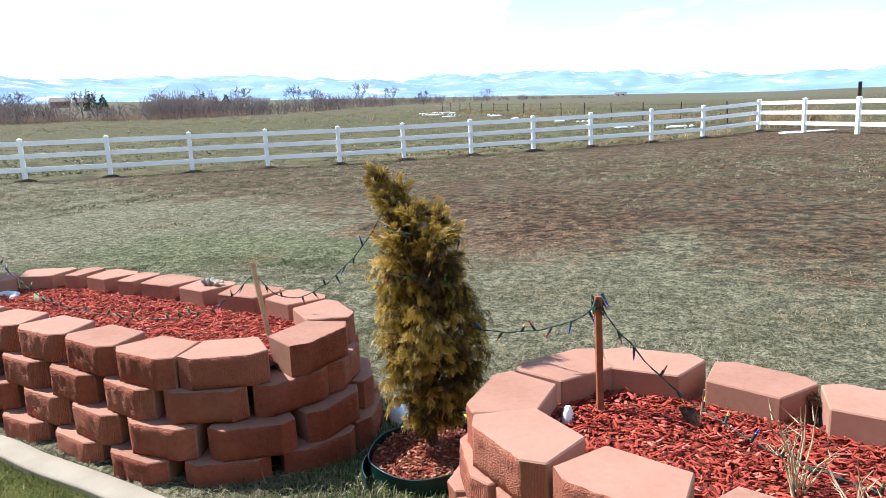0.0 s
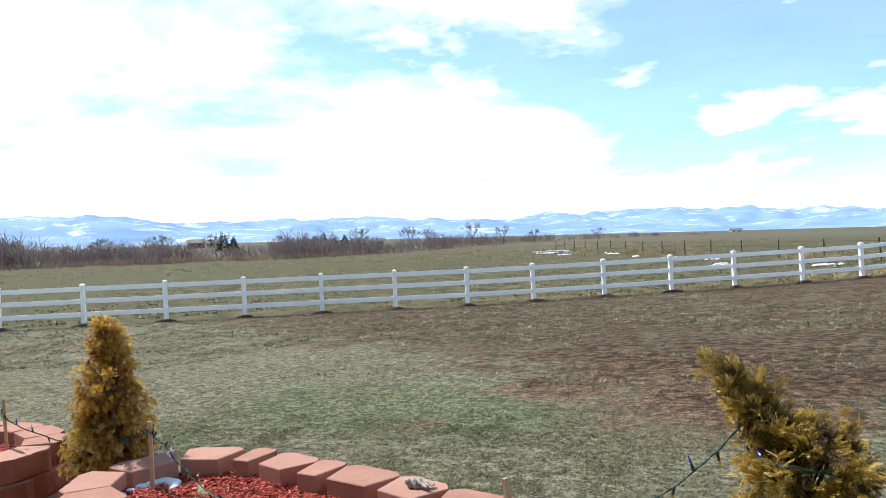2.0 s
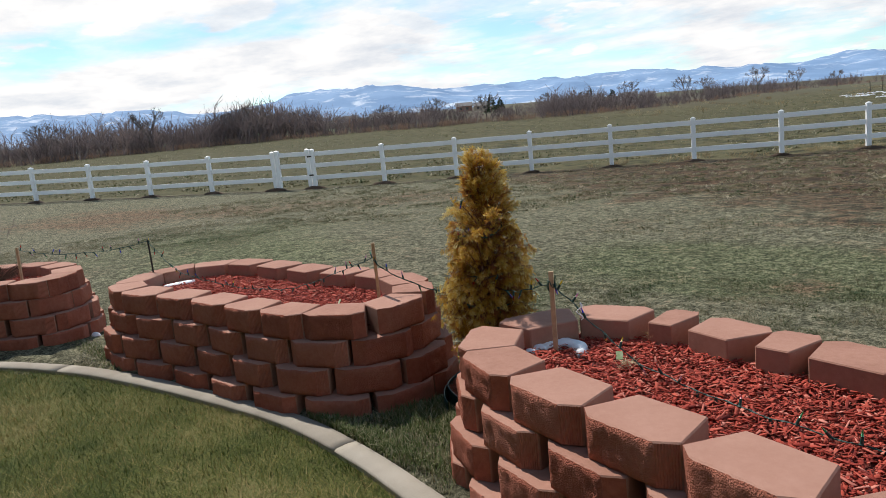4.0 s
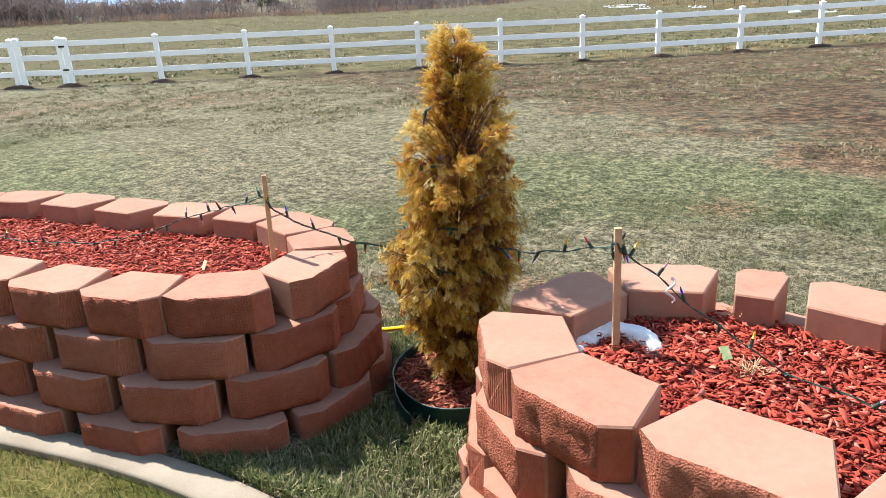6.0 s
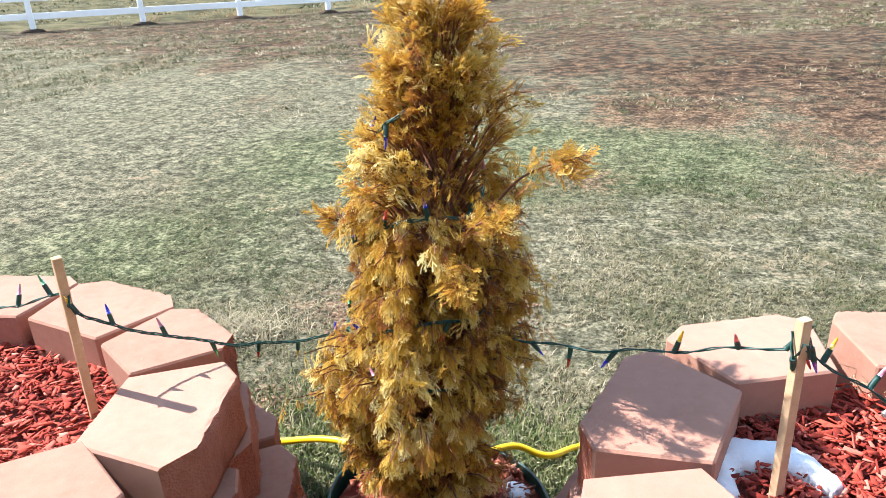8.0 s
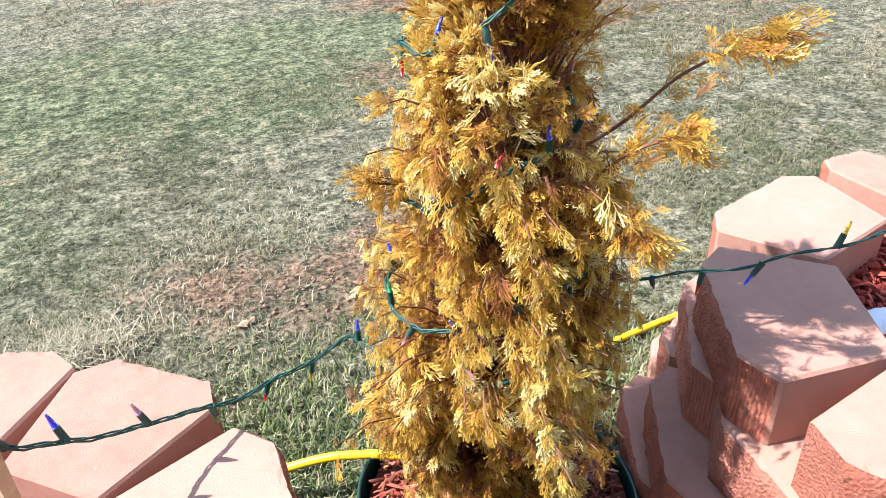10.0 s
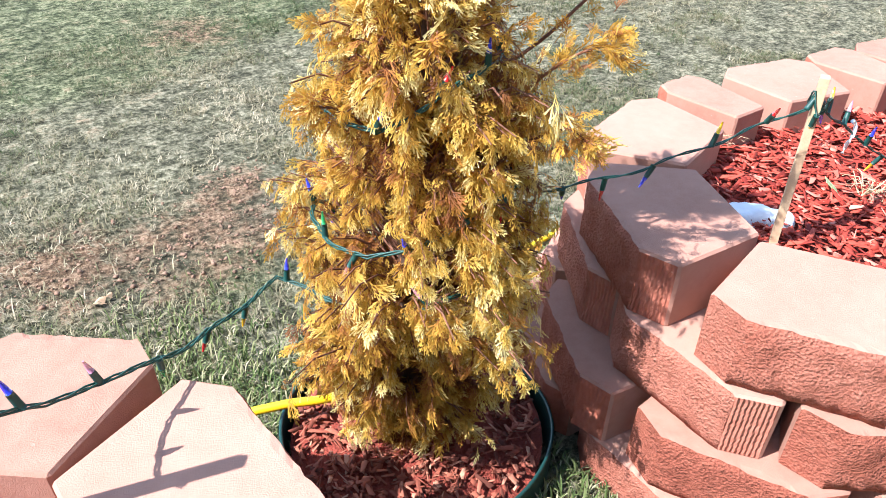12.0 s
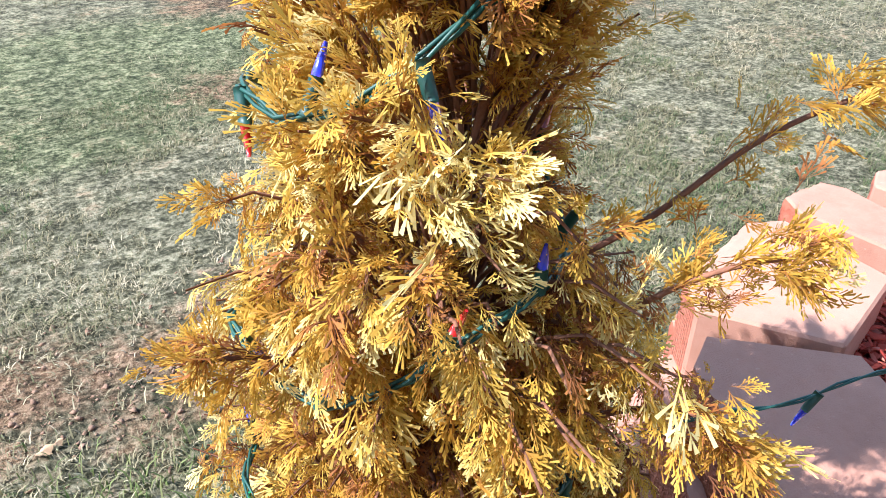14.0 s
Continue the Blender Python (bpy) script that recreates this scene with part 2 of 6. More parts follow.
def tube(bm, points, radius, sides=6, end_radius=None):
    """A round tube along points, tapering to end_radius."""
    points = [Vector(p) for p in points]
    rings = []
    n = len(points)
    for i, p in enumerate(points):
        ahead = (points[min(i + 1, n - 1)] - points[max(i - 1, 0)]).normalized()
        side = ahead.cross(Vector((0, 0, 1)) if abs(ahead.z) < 0.9 else Vector((1, 0, 0))).normalized()
        up = side.cross(ahead)
        r = radius if end_radius is None else radius + (end_radius - radius) * i / (n - 1)
        rings.append([bm.verts.new(p + (side * math.cos(a) + up * math.sin(a)) * r) for a in (2 * math.pi * k / sides for k in range(sides))])
    for a, b in zip(rings, rings[1:]):
        for k in range(sides):
            bm.faces.new((a[k], a[(k + 1) % sides], b[(k + 1) % sides], b[k])).smooth = True
    bm.faces.new(rings[0])
    bm.faces.new(rings[-1][::-1])
    return bm


def spline(points, n=8, closed=False):
    """Points on a smooth curve through the given ones."""
    p = [Vector(q) for q in points]
    out = []
    last = len(p) if closed else len(p) - 1
    for i in range(last):
        if closed:
            a, b, c, d = (p[(i + k) % len(p)] for k in (-1, 0, 1, 2))
        else:
            a, b, c, d = p[max(i - 1, 0)], p[i], p[i + 1], p[min(i + 2, len(p) - 1)]
        for k in range(n):
            t = k / n
            out.append(0.5 * (2 * b + (c - a) * t + (2 * a - 5 * b + 4 * c - d) * t * t + (3 * b - 3 * c + d - a) * t ** 3))
    if not closed:
        out.append(p[-1])
    return out


# ---- ground ----
F0, FU, FN = Vector((-20.697, 16.454)), Vector((0.8396, 0.5432)), Vector((-0.5432, 0.8396))
BANK = [(-24, 0.30), (-14, 0.22), (-4, 0.07), (0, -0.03), (5, -0.08), (10, -0.13), (15, -0.19), (20, -0.18), (25, -0.15), (29, -0.13), (32, 0.02), (40, 0.10)]


def smooth_step(a, b, x):
    x = min(max((x - a) / (b - a), 0.0), 1.0)
    return x * x * (3 - 2 * x)


def far_slope(x, y):
    """The rise of the far plain, which climbs towards the west."""
    b = math.atan2(x - 0.5, y - 2.0)
    return math.tan(radians(min(max(0.25 - 1.75 * math.sin(b), 0.0), 1.42)))


BANK_RUN = tuple(zip(*BANK))
KERB_LINE = ((-13, -9.5, -8.2, -7.42, -6.8, -6.1, -5.4, -4.7, -4.05, -3.6, -3.15, -2.75, -2.0, -1.33, -0.9, -0.45, 0.1, 0.7, 1.25, 1.8, 2.5, 3.5, 5.0), (1.2, 2.6, 3.22, 3.60, 3.95, 4.24, 4.42, 4.545, 4.635, 4.655, 4.62, 4.56, 4.41, 4.26, 4.13, 4.02, 3.85, 3.60, 3.30, 3.0, 2.66, 2.25, 1.7))


def ground_z(x, y):
    s = (x - F0.x) * FU.x + (y - F0.y) * FU.y
    d = (x - F0.x) * FN.x + (y - F0.y) * FN.y
    bank = float(np.interp(s, *BANK_RUN))
    r = math.hypot(x - 0.5, y - 2.0)
    behind = y - float(np.interp(x, *KERB_LINE))
    heap = 0.048 * smooth_step(0.0, 0.10, behind) * (1 - smooth_step(0.45, 1.0, behind)) if -0.1 < behind < 1.1 else 0.0
    return bank * smooth_step(-14, 0, d) + far_slope(x, y) * max(r - 28.0, 0.0) + heap


SOIL_SPOTS = [(-2.98, 6.74, 0.20), (-3.25, 6.60, 0.22), (-3.62, 6.85, 0.20), (-2.88, 7.0, 0.12), (-1.5, 10.4, 0.5), (-2.4, 8.68, 0.2), (-3.7, 6.1, 0.2), (0.1, 11.6, 1.2), (0.3, 9.6, 0.7), (-21.5, 8.9, 1.6), (-19.2, 10.2, 1.6), (-16.5, 12.5, 1.4), (-13.5, 14.2, 1.3)]
GREEN_SPOTS = [(-3.3, 9.3, 0.8), (-2.4, 9.3, 0.7), (-4.3, 9.3, 0.7), (-3.1, 8.6, 0.35), (-1.6, 9.2, 0.6), (-3.1, 6.45, 0.15), (-4.9, 7.4, 0.6), (-12.0, 8.5, 1.6), (-9.0, 7.5, 1.2)]


def ground_material():
    m, t, b = material("yard_ground", 0.97, 0.12)
    p = place(t)
    d = node(t, "ShaderNodeVectorMath", _0=p, _1=(FN.x, FN.y, 0))
    d.operation = "DOT_PRODUCT"
    d = math_node(t, "SUBTRACT", d.outputs["Value"], F0.dot(FN))
    wide, patch, clump, speck, fine = noise_tex(t, p, 0.13, 4.0), noise_tex(t, p, 0.75, 5.0, 0.62), noise_tex(t, p, 4.0, 5.0, 0.62), noise_tex(t, p, 13.0, 5.0, 0.7), noise_tex(t, p, 42.0, 6.0, 0.8)
    grit = math_node(t, "ADD", math_node(t, "MULTIPLY", fine, 0.68), math_node(t, "MULTIPLY", speck, 0.32))
    soil = ramp(t, grit, [(0.43, (0.040, 0.024, 0.014)), (0.5, (0.150, 0.092, 0.054)), (0.575, (0.32, 0.220, 0.142))])
    tilled = ramp(t, grit, [(0.43, (0.020, 0.010, 0.006)), (0.5, (0.070, 0.037, 0.020)), (0.575, (0.172, 0.106, 0.062))])
    dry = ramp(t, grit, [(0.43, (0.044, 0.044, 0.025)), (0.5, (0.142, 0.136, 0.084)), (0.57, (0.310, 0.286, 0.196))])
    green = ramp(t, grit, [(0.43, (0.026, 0.040, 0.014)), (0.5, (0.096, 0.120, 0.050)), (0.575, (0.24, 0.25, 0.13))])

    def spot(x, y, r):
        away = node(t, "ShaderNodeVectorMath", _0=p, _1=(x, y, 0.0))
        away.operation = "DISTANCE"
        return math_node(t, "SUBTRACT", 1.0, math_node(t, "MULTIPLY", away.outputs["Value"], 0.5 / r), True)

    def spots(places):
        total = 0.0
        for q in places:
            total = math_node(t, "ADD", total, spot(*q))
        return math_node(t, "MINIMUM", total, 1.0)

    at = node(t, "ShaderNodeSeparateXYZ", Vector=p)
    over = math_node(t, "ADD", at.outputs[1], math_node(t, "MULTIPLY", at.outputs[0], 0.55))
    over = math_node(t, "ADD", over, math_node(t, "MULTIPLY", math_node(t, "SUBTRACT", patch, 0.5), 5.0))
    # bare soil gathers in a belt before the fence
    belt = ramp(t, math_node(t, "MULTIPLY", math_node(t, "SUBTRACT", over, 8.0), 0.2, True), [(0.0, (0.0,) * 3), (0.22, (0.06,) * 3), (0.55, (0.35,) * 3), (1.0, (0.46,) * 3)])
    rough = math_node(t, "ADD", math_node(t, "MULTIPLY", math_node(t, "SUBTRACT", clump, 0.5), 0.9), math_node(t, "MULTIPLY", math_node(t, "SUBTRACT", speck, 0.5), 1.5))
    bare = math_node(t, "ADD", math_node(t, "ADD", belt, rough), math_node(t, "MULTIPLY", math_node(t, "SUBTRACT", patch, 0.5), 0.9))
    bare = math_node(t, "ADD", bare, math_node(t, "MULTIPLY", spots(SOIL_SPOTS), 0.45))
    bare = ramp(t, bare, [(0.14, (0, 0, 0)), (0.52, (0.95, 0.95, 0.95))])
    lush = math_node(t, "ADD", math_node(t, "MULTIPLY", spots(GREEN_SPOTS), 0.75), math_node(t, "MULTIPLY", math_node(t, "SUBTRACT", wide, 0.5), 1.2))
    lush = ramp(t, math_node(t, "ADD", lush, math_node(t, "MULTIPLY", rough, 0.5)), [(0.10, (0, 0, 0)), (0.60, (0.6, 0.6, 0.6))])
    mottle = ramp(t, math_node(t, "ADD", math_node(t, "MULTIPLY", clump, 0.5), math_node(t, "MULTIPLY", speck, 0.5)), [(0.43, (0.76,) * 3), (0.57, (1.12,) * 3)])
    yard = mix(t, bare, mix(t, lush, dry, green), mix(t, math_node(t, "MULTIPLY", belt, 2.2, True), soil, tilled))
    yard = mix(t, 1.0, yard, mottle, "MULTIPLY")
    streak = ramp(t, math_node(t, "ADD", math_node(t, "MULTIPLY", noise_tex(t, p, 7.0, 3.0, 0.6), 0.6), math_node(t, "MULTIPLY", clump, 0.4)), [(0.44, (0.42,) * 3), (0.56, (1.42,) * 3)])
    yard = mix(t, math_node(t, "ADD", math_node(t, "MULTIPLY", belt, 1.8), 0.2, True), yard, mix(t, 1.0, yard, streak, "MULTIPLY"))
    tuft = ramp(t, noise_tex(t, p, 1.3, 5.0, 0.72), [(0.41, (0.028, 0.027, 0.013)), (0.5, (0.090, 0.084, 0.040)), (0.62, (0.150, 0.127, 0.068))])
    field = mix(t, ramp(t, noise_tex(t, p, 0.02, 3.0), [(0.4, (0, 0, 0)), (0.6, (0.75, 0.75, 0.75))]), tuft, (0.078, 0.073, 0.036))
    far_tone = ramp(t, noise_tex(t, p, 0.006, 5.0, 0.6), [(0.38, (0.09, 0.10, 0.055)), (0.5, (0.115, 0.09, 0.065)), (0.62, (0.08, 0.115, 0.06))])
    field = mix(t, math_node(t, "MULTIPLY", math_node(t, "SUBTRACT", d, 60.0), 0.012, True), field, far_tone)
    # turned earth along the foot of the fence
    off = math_node(t, "ABSOLUTE", math_node(t, "ADD", d, math_node(t, "MULTIPLY", math_node(t, "SUBTRACT", patch, 0.42), 0.9)))
    turned = ramp(t, math_node(t, "SUBTRACT", off, math_node(t, "MULTIPLY", math_node(t, "SUBTRACT", clump, 0.5), 0.35)), [(0.06, (0.9,) * 3), (0.17, (0,) * 3)])
    base = mix(t, math_node(t, "ADD", math_node(t, "MULTIPLY", d, 1.2), 0.3, True), yard, field)
    t.links.new(mix(t, turned, base, (0.045, 0.030, 0.019)), b.inputs["Base Color"])
    bump(t, b, math_node(t, "ADD", fine, math_node(t, "ADD", speck, math_node(t, "MULTIPLY", clump, 0.8))), 0.9, 0.022)
    return m


def build_ground():
    cx, cy = -1.0, 5.0
    radii = [0.0] + [0.6 * 1.085 ** i for i in range(112)]
    radii = [r for r in radii if r < 4700]
    turns = 160
    verts, faces = [(cx, cy, ground_z(cx, cy))], []
    for r in radii[1:]:
        for k in range(turns):
            a = 2 * math.pi * k / turns
            x, y = cx + r * math.sin(a), cy + r * math.cos(a)
            rough = 0.0
            if r > 3:
                rough = (noise.noise(Vector((x, y, 0)) * 0.5) * 0.035 + noise.noise(Vector((x, y, 3)) * 0.11) * 0.06) * min((r - 3) / 6, 1)
            verts.append((x, y, ground_z(x, y) + rough))
    n = len(radii) - 1
    for i in range(n - 1):
        a, b = 1 + i * turns, 1 + (i + 1) * turns
        for k in range(turns):
            k2 = (k + 1) % turns
            faces.append((a + k, b + k, b + k2, a + k2))
    bm = bmesh.new()
    vs = [bm.verts.new(v) for v in verts]
    for k in range(turns):
        bm.faces.new((vs[0], vs[1 + (k + 1) % turns], vs[1 + k])).normal_flip()
    for f in faces:
        bm.faces.new([vs[i] for i in f]).smooth = True
    bmesh.ops.recalc_face_normals(bm, faces=bm.faces)
    ob = part("ground", bm, ground_material())
    tagged(ob, "patchy dormant grass and bare brown soil of a flat yard and field", "ground", kind="structure")


build_ground()

# ---- kerb and front lawn ----
KERB = spline([(x, y, 0) for x, y in zip(*KERB_LINE)], 6)


def build_kerb():
    """Poured edging in lengths with joints between them."""
    kerb = thing("kerb", (0, 0, 0), "pale poured concrete lawn edging, curving along the planters", "kerb", kind="structure")
    lengths, run, dist = [], [KERB[0]], 0.0
    for a, b in zip(KERB, KERB[1:]):
        dist += (b - a).length
        run.append(b)
        if (a.x < -3.285) != (b.x < -3.285) or dist > 3.6:
            lengths.append(run)
            run, dist = [b + (b - a).normalized() * 0.003], 0.0
    if len(run) > 1:
        lengths.append(run)
    shape = [(-0.070, -0.06), (-0.068, 0.038), (-0.060, 0.048), (0.0, 0.052), (0.058, 0.048), (0.066, 0.038), (0.070, -0.06)]
    for run in lengths:
        bm = bmesh.new()
        rings = []
        for i, p in enumerate(run):
            ahead = (run[min(i + 1, len(run) - 1)] - run[max(i - 1, 0)]).normalized()
            side = Vector((-ahead.y, ahead.x, 0))
            wob = 1 + 0.05 * noise.noise(p * 3)
            rings.append([bm.verts.new(p + side * u * wob + Vector((0, 0, w + 0.004 * noise.noise(p * 5 + Vector((u * 30, 0, 0)))))) for u, w in shape])
        for a, b in zip(rings, rings[1:]):
            for k in range(len(shape) - 1):
                bm.faces.new((a[k], a[k + 1], b[k + 1], b[k])).smooth = k not in (0, len(shape) - 2)
            bm.faces.new((a[-1], a[0], b[0], b[-1]))
        bm.faces.new(rings[0])
        bm.faces.new(rings[-1][::-1])
        bmesh.ops.recalc_face_normals(bm, faces=bm.faces)
        part("kerb_length", bm, CONCRETE, kerb)


def build_lawn():
    m, t, b = material("lawn_ground", 0.95, 0.15)
    p = place(t)
    f = math_node(t, "ADD", math_node(t, "MULTIPLY", noise_tex(t, p, 1.6, 4.0), 0.35), math_node(t, "MULTIPLY", noise_tex(t, p, 70.0, 4.0, 0.7), 0.65))
    t.links.new(ramp(t, f, [(0.42, (0.040, 0.052, 0.011)), (0.5, (0.085, 0.096, 0.024)), (0.58, (0.16, 0.15, 0.055))]), b.inputs["Base Color"])
    bump(t, b, noise_tex(t, p, 70.0, 4.0, 0.7), 0.7, 0.012)
    bm = bmesh.new()
    rows = []
    for i, p0 in enumerate(KERB):
        ahead = (KERB[min(i + 1, len(KERB) - 1)] - KERB[max(i - 1, 0)]).normalized()
        side = Vector((ahead.y, -ahead.x, 0))
        edge = p0 + side * 0.05
        rows.append([bm.verts.new((edge.x + (p0.x * 0.3) * k / 5, edge.y + (-9.0 - edge.y) * (k / 5) ** 1.5, 0.014)) for k in range(6)])
    for a, b2 in zip(rows, rows[1:]):
        for k in range(5):
            bm.faces.new((a[k], a[k + 1], b2[k + 1], b2[k]))
    bmesh.ops.recalc_face_normals(bm, faces=bm.faces)
    ob = part("lawn", bm, m)
    if ob.data.polygons[0].normal.z < 0:
        ob.data.flip_normals()
    tagged(ob, "short green lawn with straw-coloured patches inside the kerb", "lawn", kind="structure")


def build_sky_blocker():
    """An unseen wall, added behind the lawn to keep sky light off the planter fronts."""
    bm = bmesh.new()
    box(bm, (26.0, 0.25, 6.4), (0, 0, 3.1), None, 0.01)
    ob = part("house_wall", bm, plain("tan_blocker", (0.15, 0.12, 0.09), (0.23, 0.185, 0.145), 1.5, 30, 0.85, 0.002))
    ob.location = (-2.0, -2.2, 0.0)
    tagged(ob, "plain tan wall added unseen behind the lawn to block sky light", "wall", kind="structure")


build_kerb()
build_lawn()
build_sky_blocker()

# ---- planters ----
H_COURSE, SETBACK = 0.15, 0.036
RINGS = {
    "a": [(-2.672, 5.232), (-2.690, 5.160), (-2.505, 4.830), (-2.140, 4.690), (-1.740, 4.600), (-1.345, 4.520), (-0.945, 4.420), (-0.540, 4.295), (-0.145, 4.205), (0.230, 4.360), (0.300, 4.400), (0.415, 4.820), (0.400, 4.870), (0.105, 5.210), (-0.220, 5.360), (-0.620, 5.430), (-0.940, 5.545), (-1.320, 5.630), (-1.520, 5.650), (-1.835, 5.745), (-1.895, 5.760), (-2.058, 5.768), (-2.115, 5.757), (-2.475, 5.650), (-2.500, 5.600)],
    "b": [(1.285, 3.870), (1.595, 3.560), (1.960, 3.390), (2.320, 3.230), (2.690, 3.070), (3.060, 2.910), (3.440, 2.790), (3.830, 2.780), (4.110, 3.050), (4.120, 3.430), (3.860, 3.710), (3.520, 3.880), (3.170, 4.040), (2.820, 4.190), (2.460, 4.330), (2.115, 4.510), (1.660, 4.600), (1.345, 4.290)],
    "c": [(-3.480, 5.120), (-3.505, 5.055), (-3.835, 4.857), (-4.190, 4.795), (-4.555, 4.755), (-4.980, 4.732), (-5.380, 4.655), (-5.820, 4.570), (-6.200, 4.660), (-6.440, 5.020), (-6.390, 5.420), (-6.105, 5.700), (-5.690, 5.790), (-5.250, 5.800), (-4.860, 5.810), (-4.480, 5.880), (-4.120, 5.885), (-3.755, 5.745), (-3.530, 5.545), (-3.500, 5.500)][::-1],
}
DU, DV, D0 = Vector((-0.73, -0.683)), Vector((-0.683, 0.73)), Vector((-7.16, 4.43))
RINGS["d"] = [tuple(D0 + DU * u + DV * v) for u, v in ((0.0, 0.0), (-0.04, 0.40), (0.18, 0.76), (0.54, 1.08), (0.94, 1.18), (1.34, 1.20), (1.74, 1.20), (2.14, 1.20), (2.52, 1.10), (2.82, 0.84), (2.86, 0.44), (2.66, 0.10), (2.30, -0.04), (1.90, -0.04), (1.50, -0.04), (1.10, -0.03), (0.70, -0.02), (0.35, -0.02))]


def block_mesh(width, seed, rear_share=0.345):
    """One cast block: split front, two ribbed bevels, flanks that taper to the rear; its widest line on y = 0, front to +y."""
    rng = random.Random(seed)
    hw, fw, rw, fd, rd, h = width / 2 - 0.003, width * 0.335, width * rear_share, 0.052, 0.205, H_COURSE - 0.003
    bm = bmesh.new()
    nx, nz = 15, 6
    grid = []
    for j in range(nz + 1):
        row = []
        for i in range(nx + 1):
            edge = i in (0, nx) or j in (0, nz)
            lump = noise.noise(Vector((i * 0.55, j * 0.7, seed * 3.1)))
            out = rng.uniform(-0.004, 0.001) if edge else 0.003 + 0.008 * lump + rng.uniform(-0.0045, 0.0045)
            jx = 0 if i in (0, nx) else rng.uniform(-0.005, 0.005)
            jz = (rng.uniform(-0.0035, 0.0) if 0 < i < nx else 0) if j == nz else (0 if j == 0 else rng.uniform(-0.006, 0.006))
            row.append(bm.verts.new((-fw + 2 * fw * i / nx + jx, fd + out, h * j / nz + jz)))
        grid.append(row)
    for j in range(nz):
        for i in range(nx):
            f = bm.faces.new((grid[j][i], grid[j][i + 1], grid[j + 1][i + 1], grid[j + 1][i]))
            f.material_index = 1
            f.smooth = True
    rear = [(-hw, 0.0), (-rw, -rd), (rw, -rd), (hw, 0.0)]
    low = [bm.verts.new((x, y, 0)) for x, y in rear]
    high = [bm.verts.new((x + rng.uniform(-0.002, 0.002), y, h)) for x, y in rear]
    left, right = [grid[j][0] for j in range(nz + 1)], [grid[j][nx] for j in range(nz + 1)]
    bm.faces.new([low[0], *left, high[0]]).material_index = 2
    bm.faces.new([*right[::-1], low[3], high[3]]).material_index = 1
    for k in range(3):
        bm.faces.new((low[k], high[k], high[k + 1], low[k + 1]))
    # the top stays flat; only a narrow strip behind the split edge is chipped
    lip = [bm.verts.new((v.co.x * 0.985, fd - 0.014 + rng.uniform(-0.004, 0.004), h)) for v in grid[nz]]
    for i in range(nx):
        bm.faces.new((grid[nz][i], grid[nz][i + 1], lip[i + 1], lip[i]))
    bm.faces.new((grid[nz][0], lip[0], high[0]))
    bm.faces.new((lip[nx], grid[nz][nx], high[3]))
    bm.faces.new([*lip, high[3], high[2], high[1], high[0]])
    bm.faces.new([*grid[0][::-1], low[0], low[1], low[2], low[3]])
    bmesh.ops.recalc_face_normals(bm, faces=bm.faces)
    sharp = [e for e in bm.edges if len(e.link_faces) == 2 and e.calc_face_angle(0) > 0.6 and all(f.material_index != 1 for f in e.link_faces) and max(v.co.z for v in e.verts) > h * 0.9]
    bmesh.ops.bevel(bm, geom=sharp, offset=0.005, segments=1, affect="EDGES")
    me = bpy.data.meshes.new("block")
    bm.to_mesh(me)
    bm.free()
    for m in (BLOCK_TOP, BLOCK_SPLIT, BLOCK_RIB):
        me.materials.append(m)
    return me


BLOCKS = [block_mesh(0.405, s) for s in range(7)]
WEDGES = [block_mesh(0.405, 20 + s, 0.315) for s in range(4)]
HALVES = [block_mesh(0.225, 40 + s) for s in range(3)]
MULCH_Z = 0.495


def course_joints(ring):
    """Joints of the four courses, top first: each lower one lies half a block on and a little further out."""
    top = [Vector(p) for p in ring]
    n = len(top)
    courses = [top]
    count = sum((top[(k + 1) % n] - top[k]).length > 0.30 for k in range(n)) + sum(0.15 < (top[(k + 1) % n] - top[k]).length <= 0.30 for k in range(n)) // 2
    loop = [Vector((p.x, p.y)) for p in spline([(p.x, p.y, 0) for p in top], 8, True)]
    for c in (1, 2, 3):
        m = len(loop)
        out = []
        for k in range(m):
            d = loop[(k + 3) % m] - loop[k - 3]
            out.append(loop[k] + Vector((d.y, -d.x)).normalized() * SETBACK * c * (1 + 0.35 * max(d.y / d.length, 0.0)))
        run = [0.0]
        for k in range(m):
            run.append(run[-1] + (out[(k + 1) % m] - out[k]).length)
        gap_first = (top[1] - top[0]).length < 0.15
        start = (run[12] if c % 2 else run[4]) if gap_first else (run[4] if c % 2 else 0.0)
        joints = []
        for k in range(count):
            want = (start + run[-1] * k / count) % run[-1]
            q = max(i for i in range(m) if run[i] <= want)
            joints.append(out[q].lerp(out[(q + 1) % m], (want - run[q]) / max(run[q + 1] - run[q], 1e-6)))
        courses.append(joints)
    return courses


def inside(ring, x, y):
    hit = False
    for (x1, y1), (x2, y2) in zip(ring, ring[1:] + ring[:1]):
        if (y1 > y) != (y2 > y) and x < (x2 - x1) * (y - y1) / (y2 - y1) + x1:
            hit = not hit
    return hit


def inset(ring, amount):
    n = len(ring)
    out = []
    for i in range(n):
        a, b = Vector(ring[i - 1]), Vector(ring[(i + 1) % n])
        d = b - a
        normal = Vector((d.y, -d.x)).normalized()
        p = Vector(ring[i]) - normal * amount
        out.append((p.x, p.y))
    return out


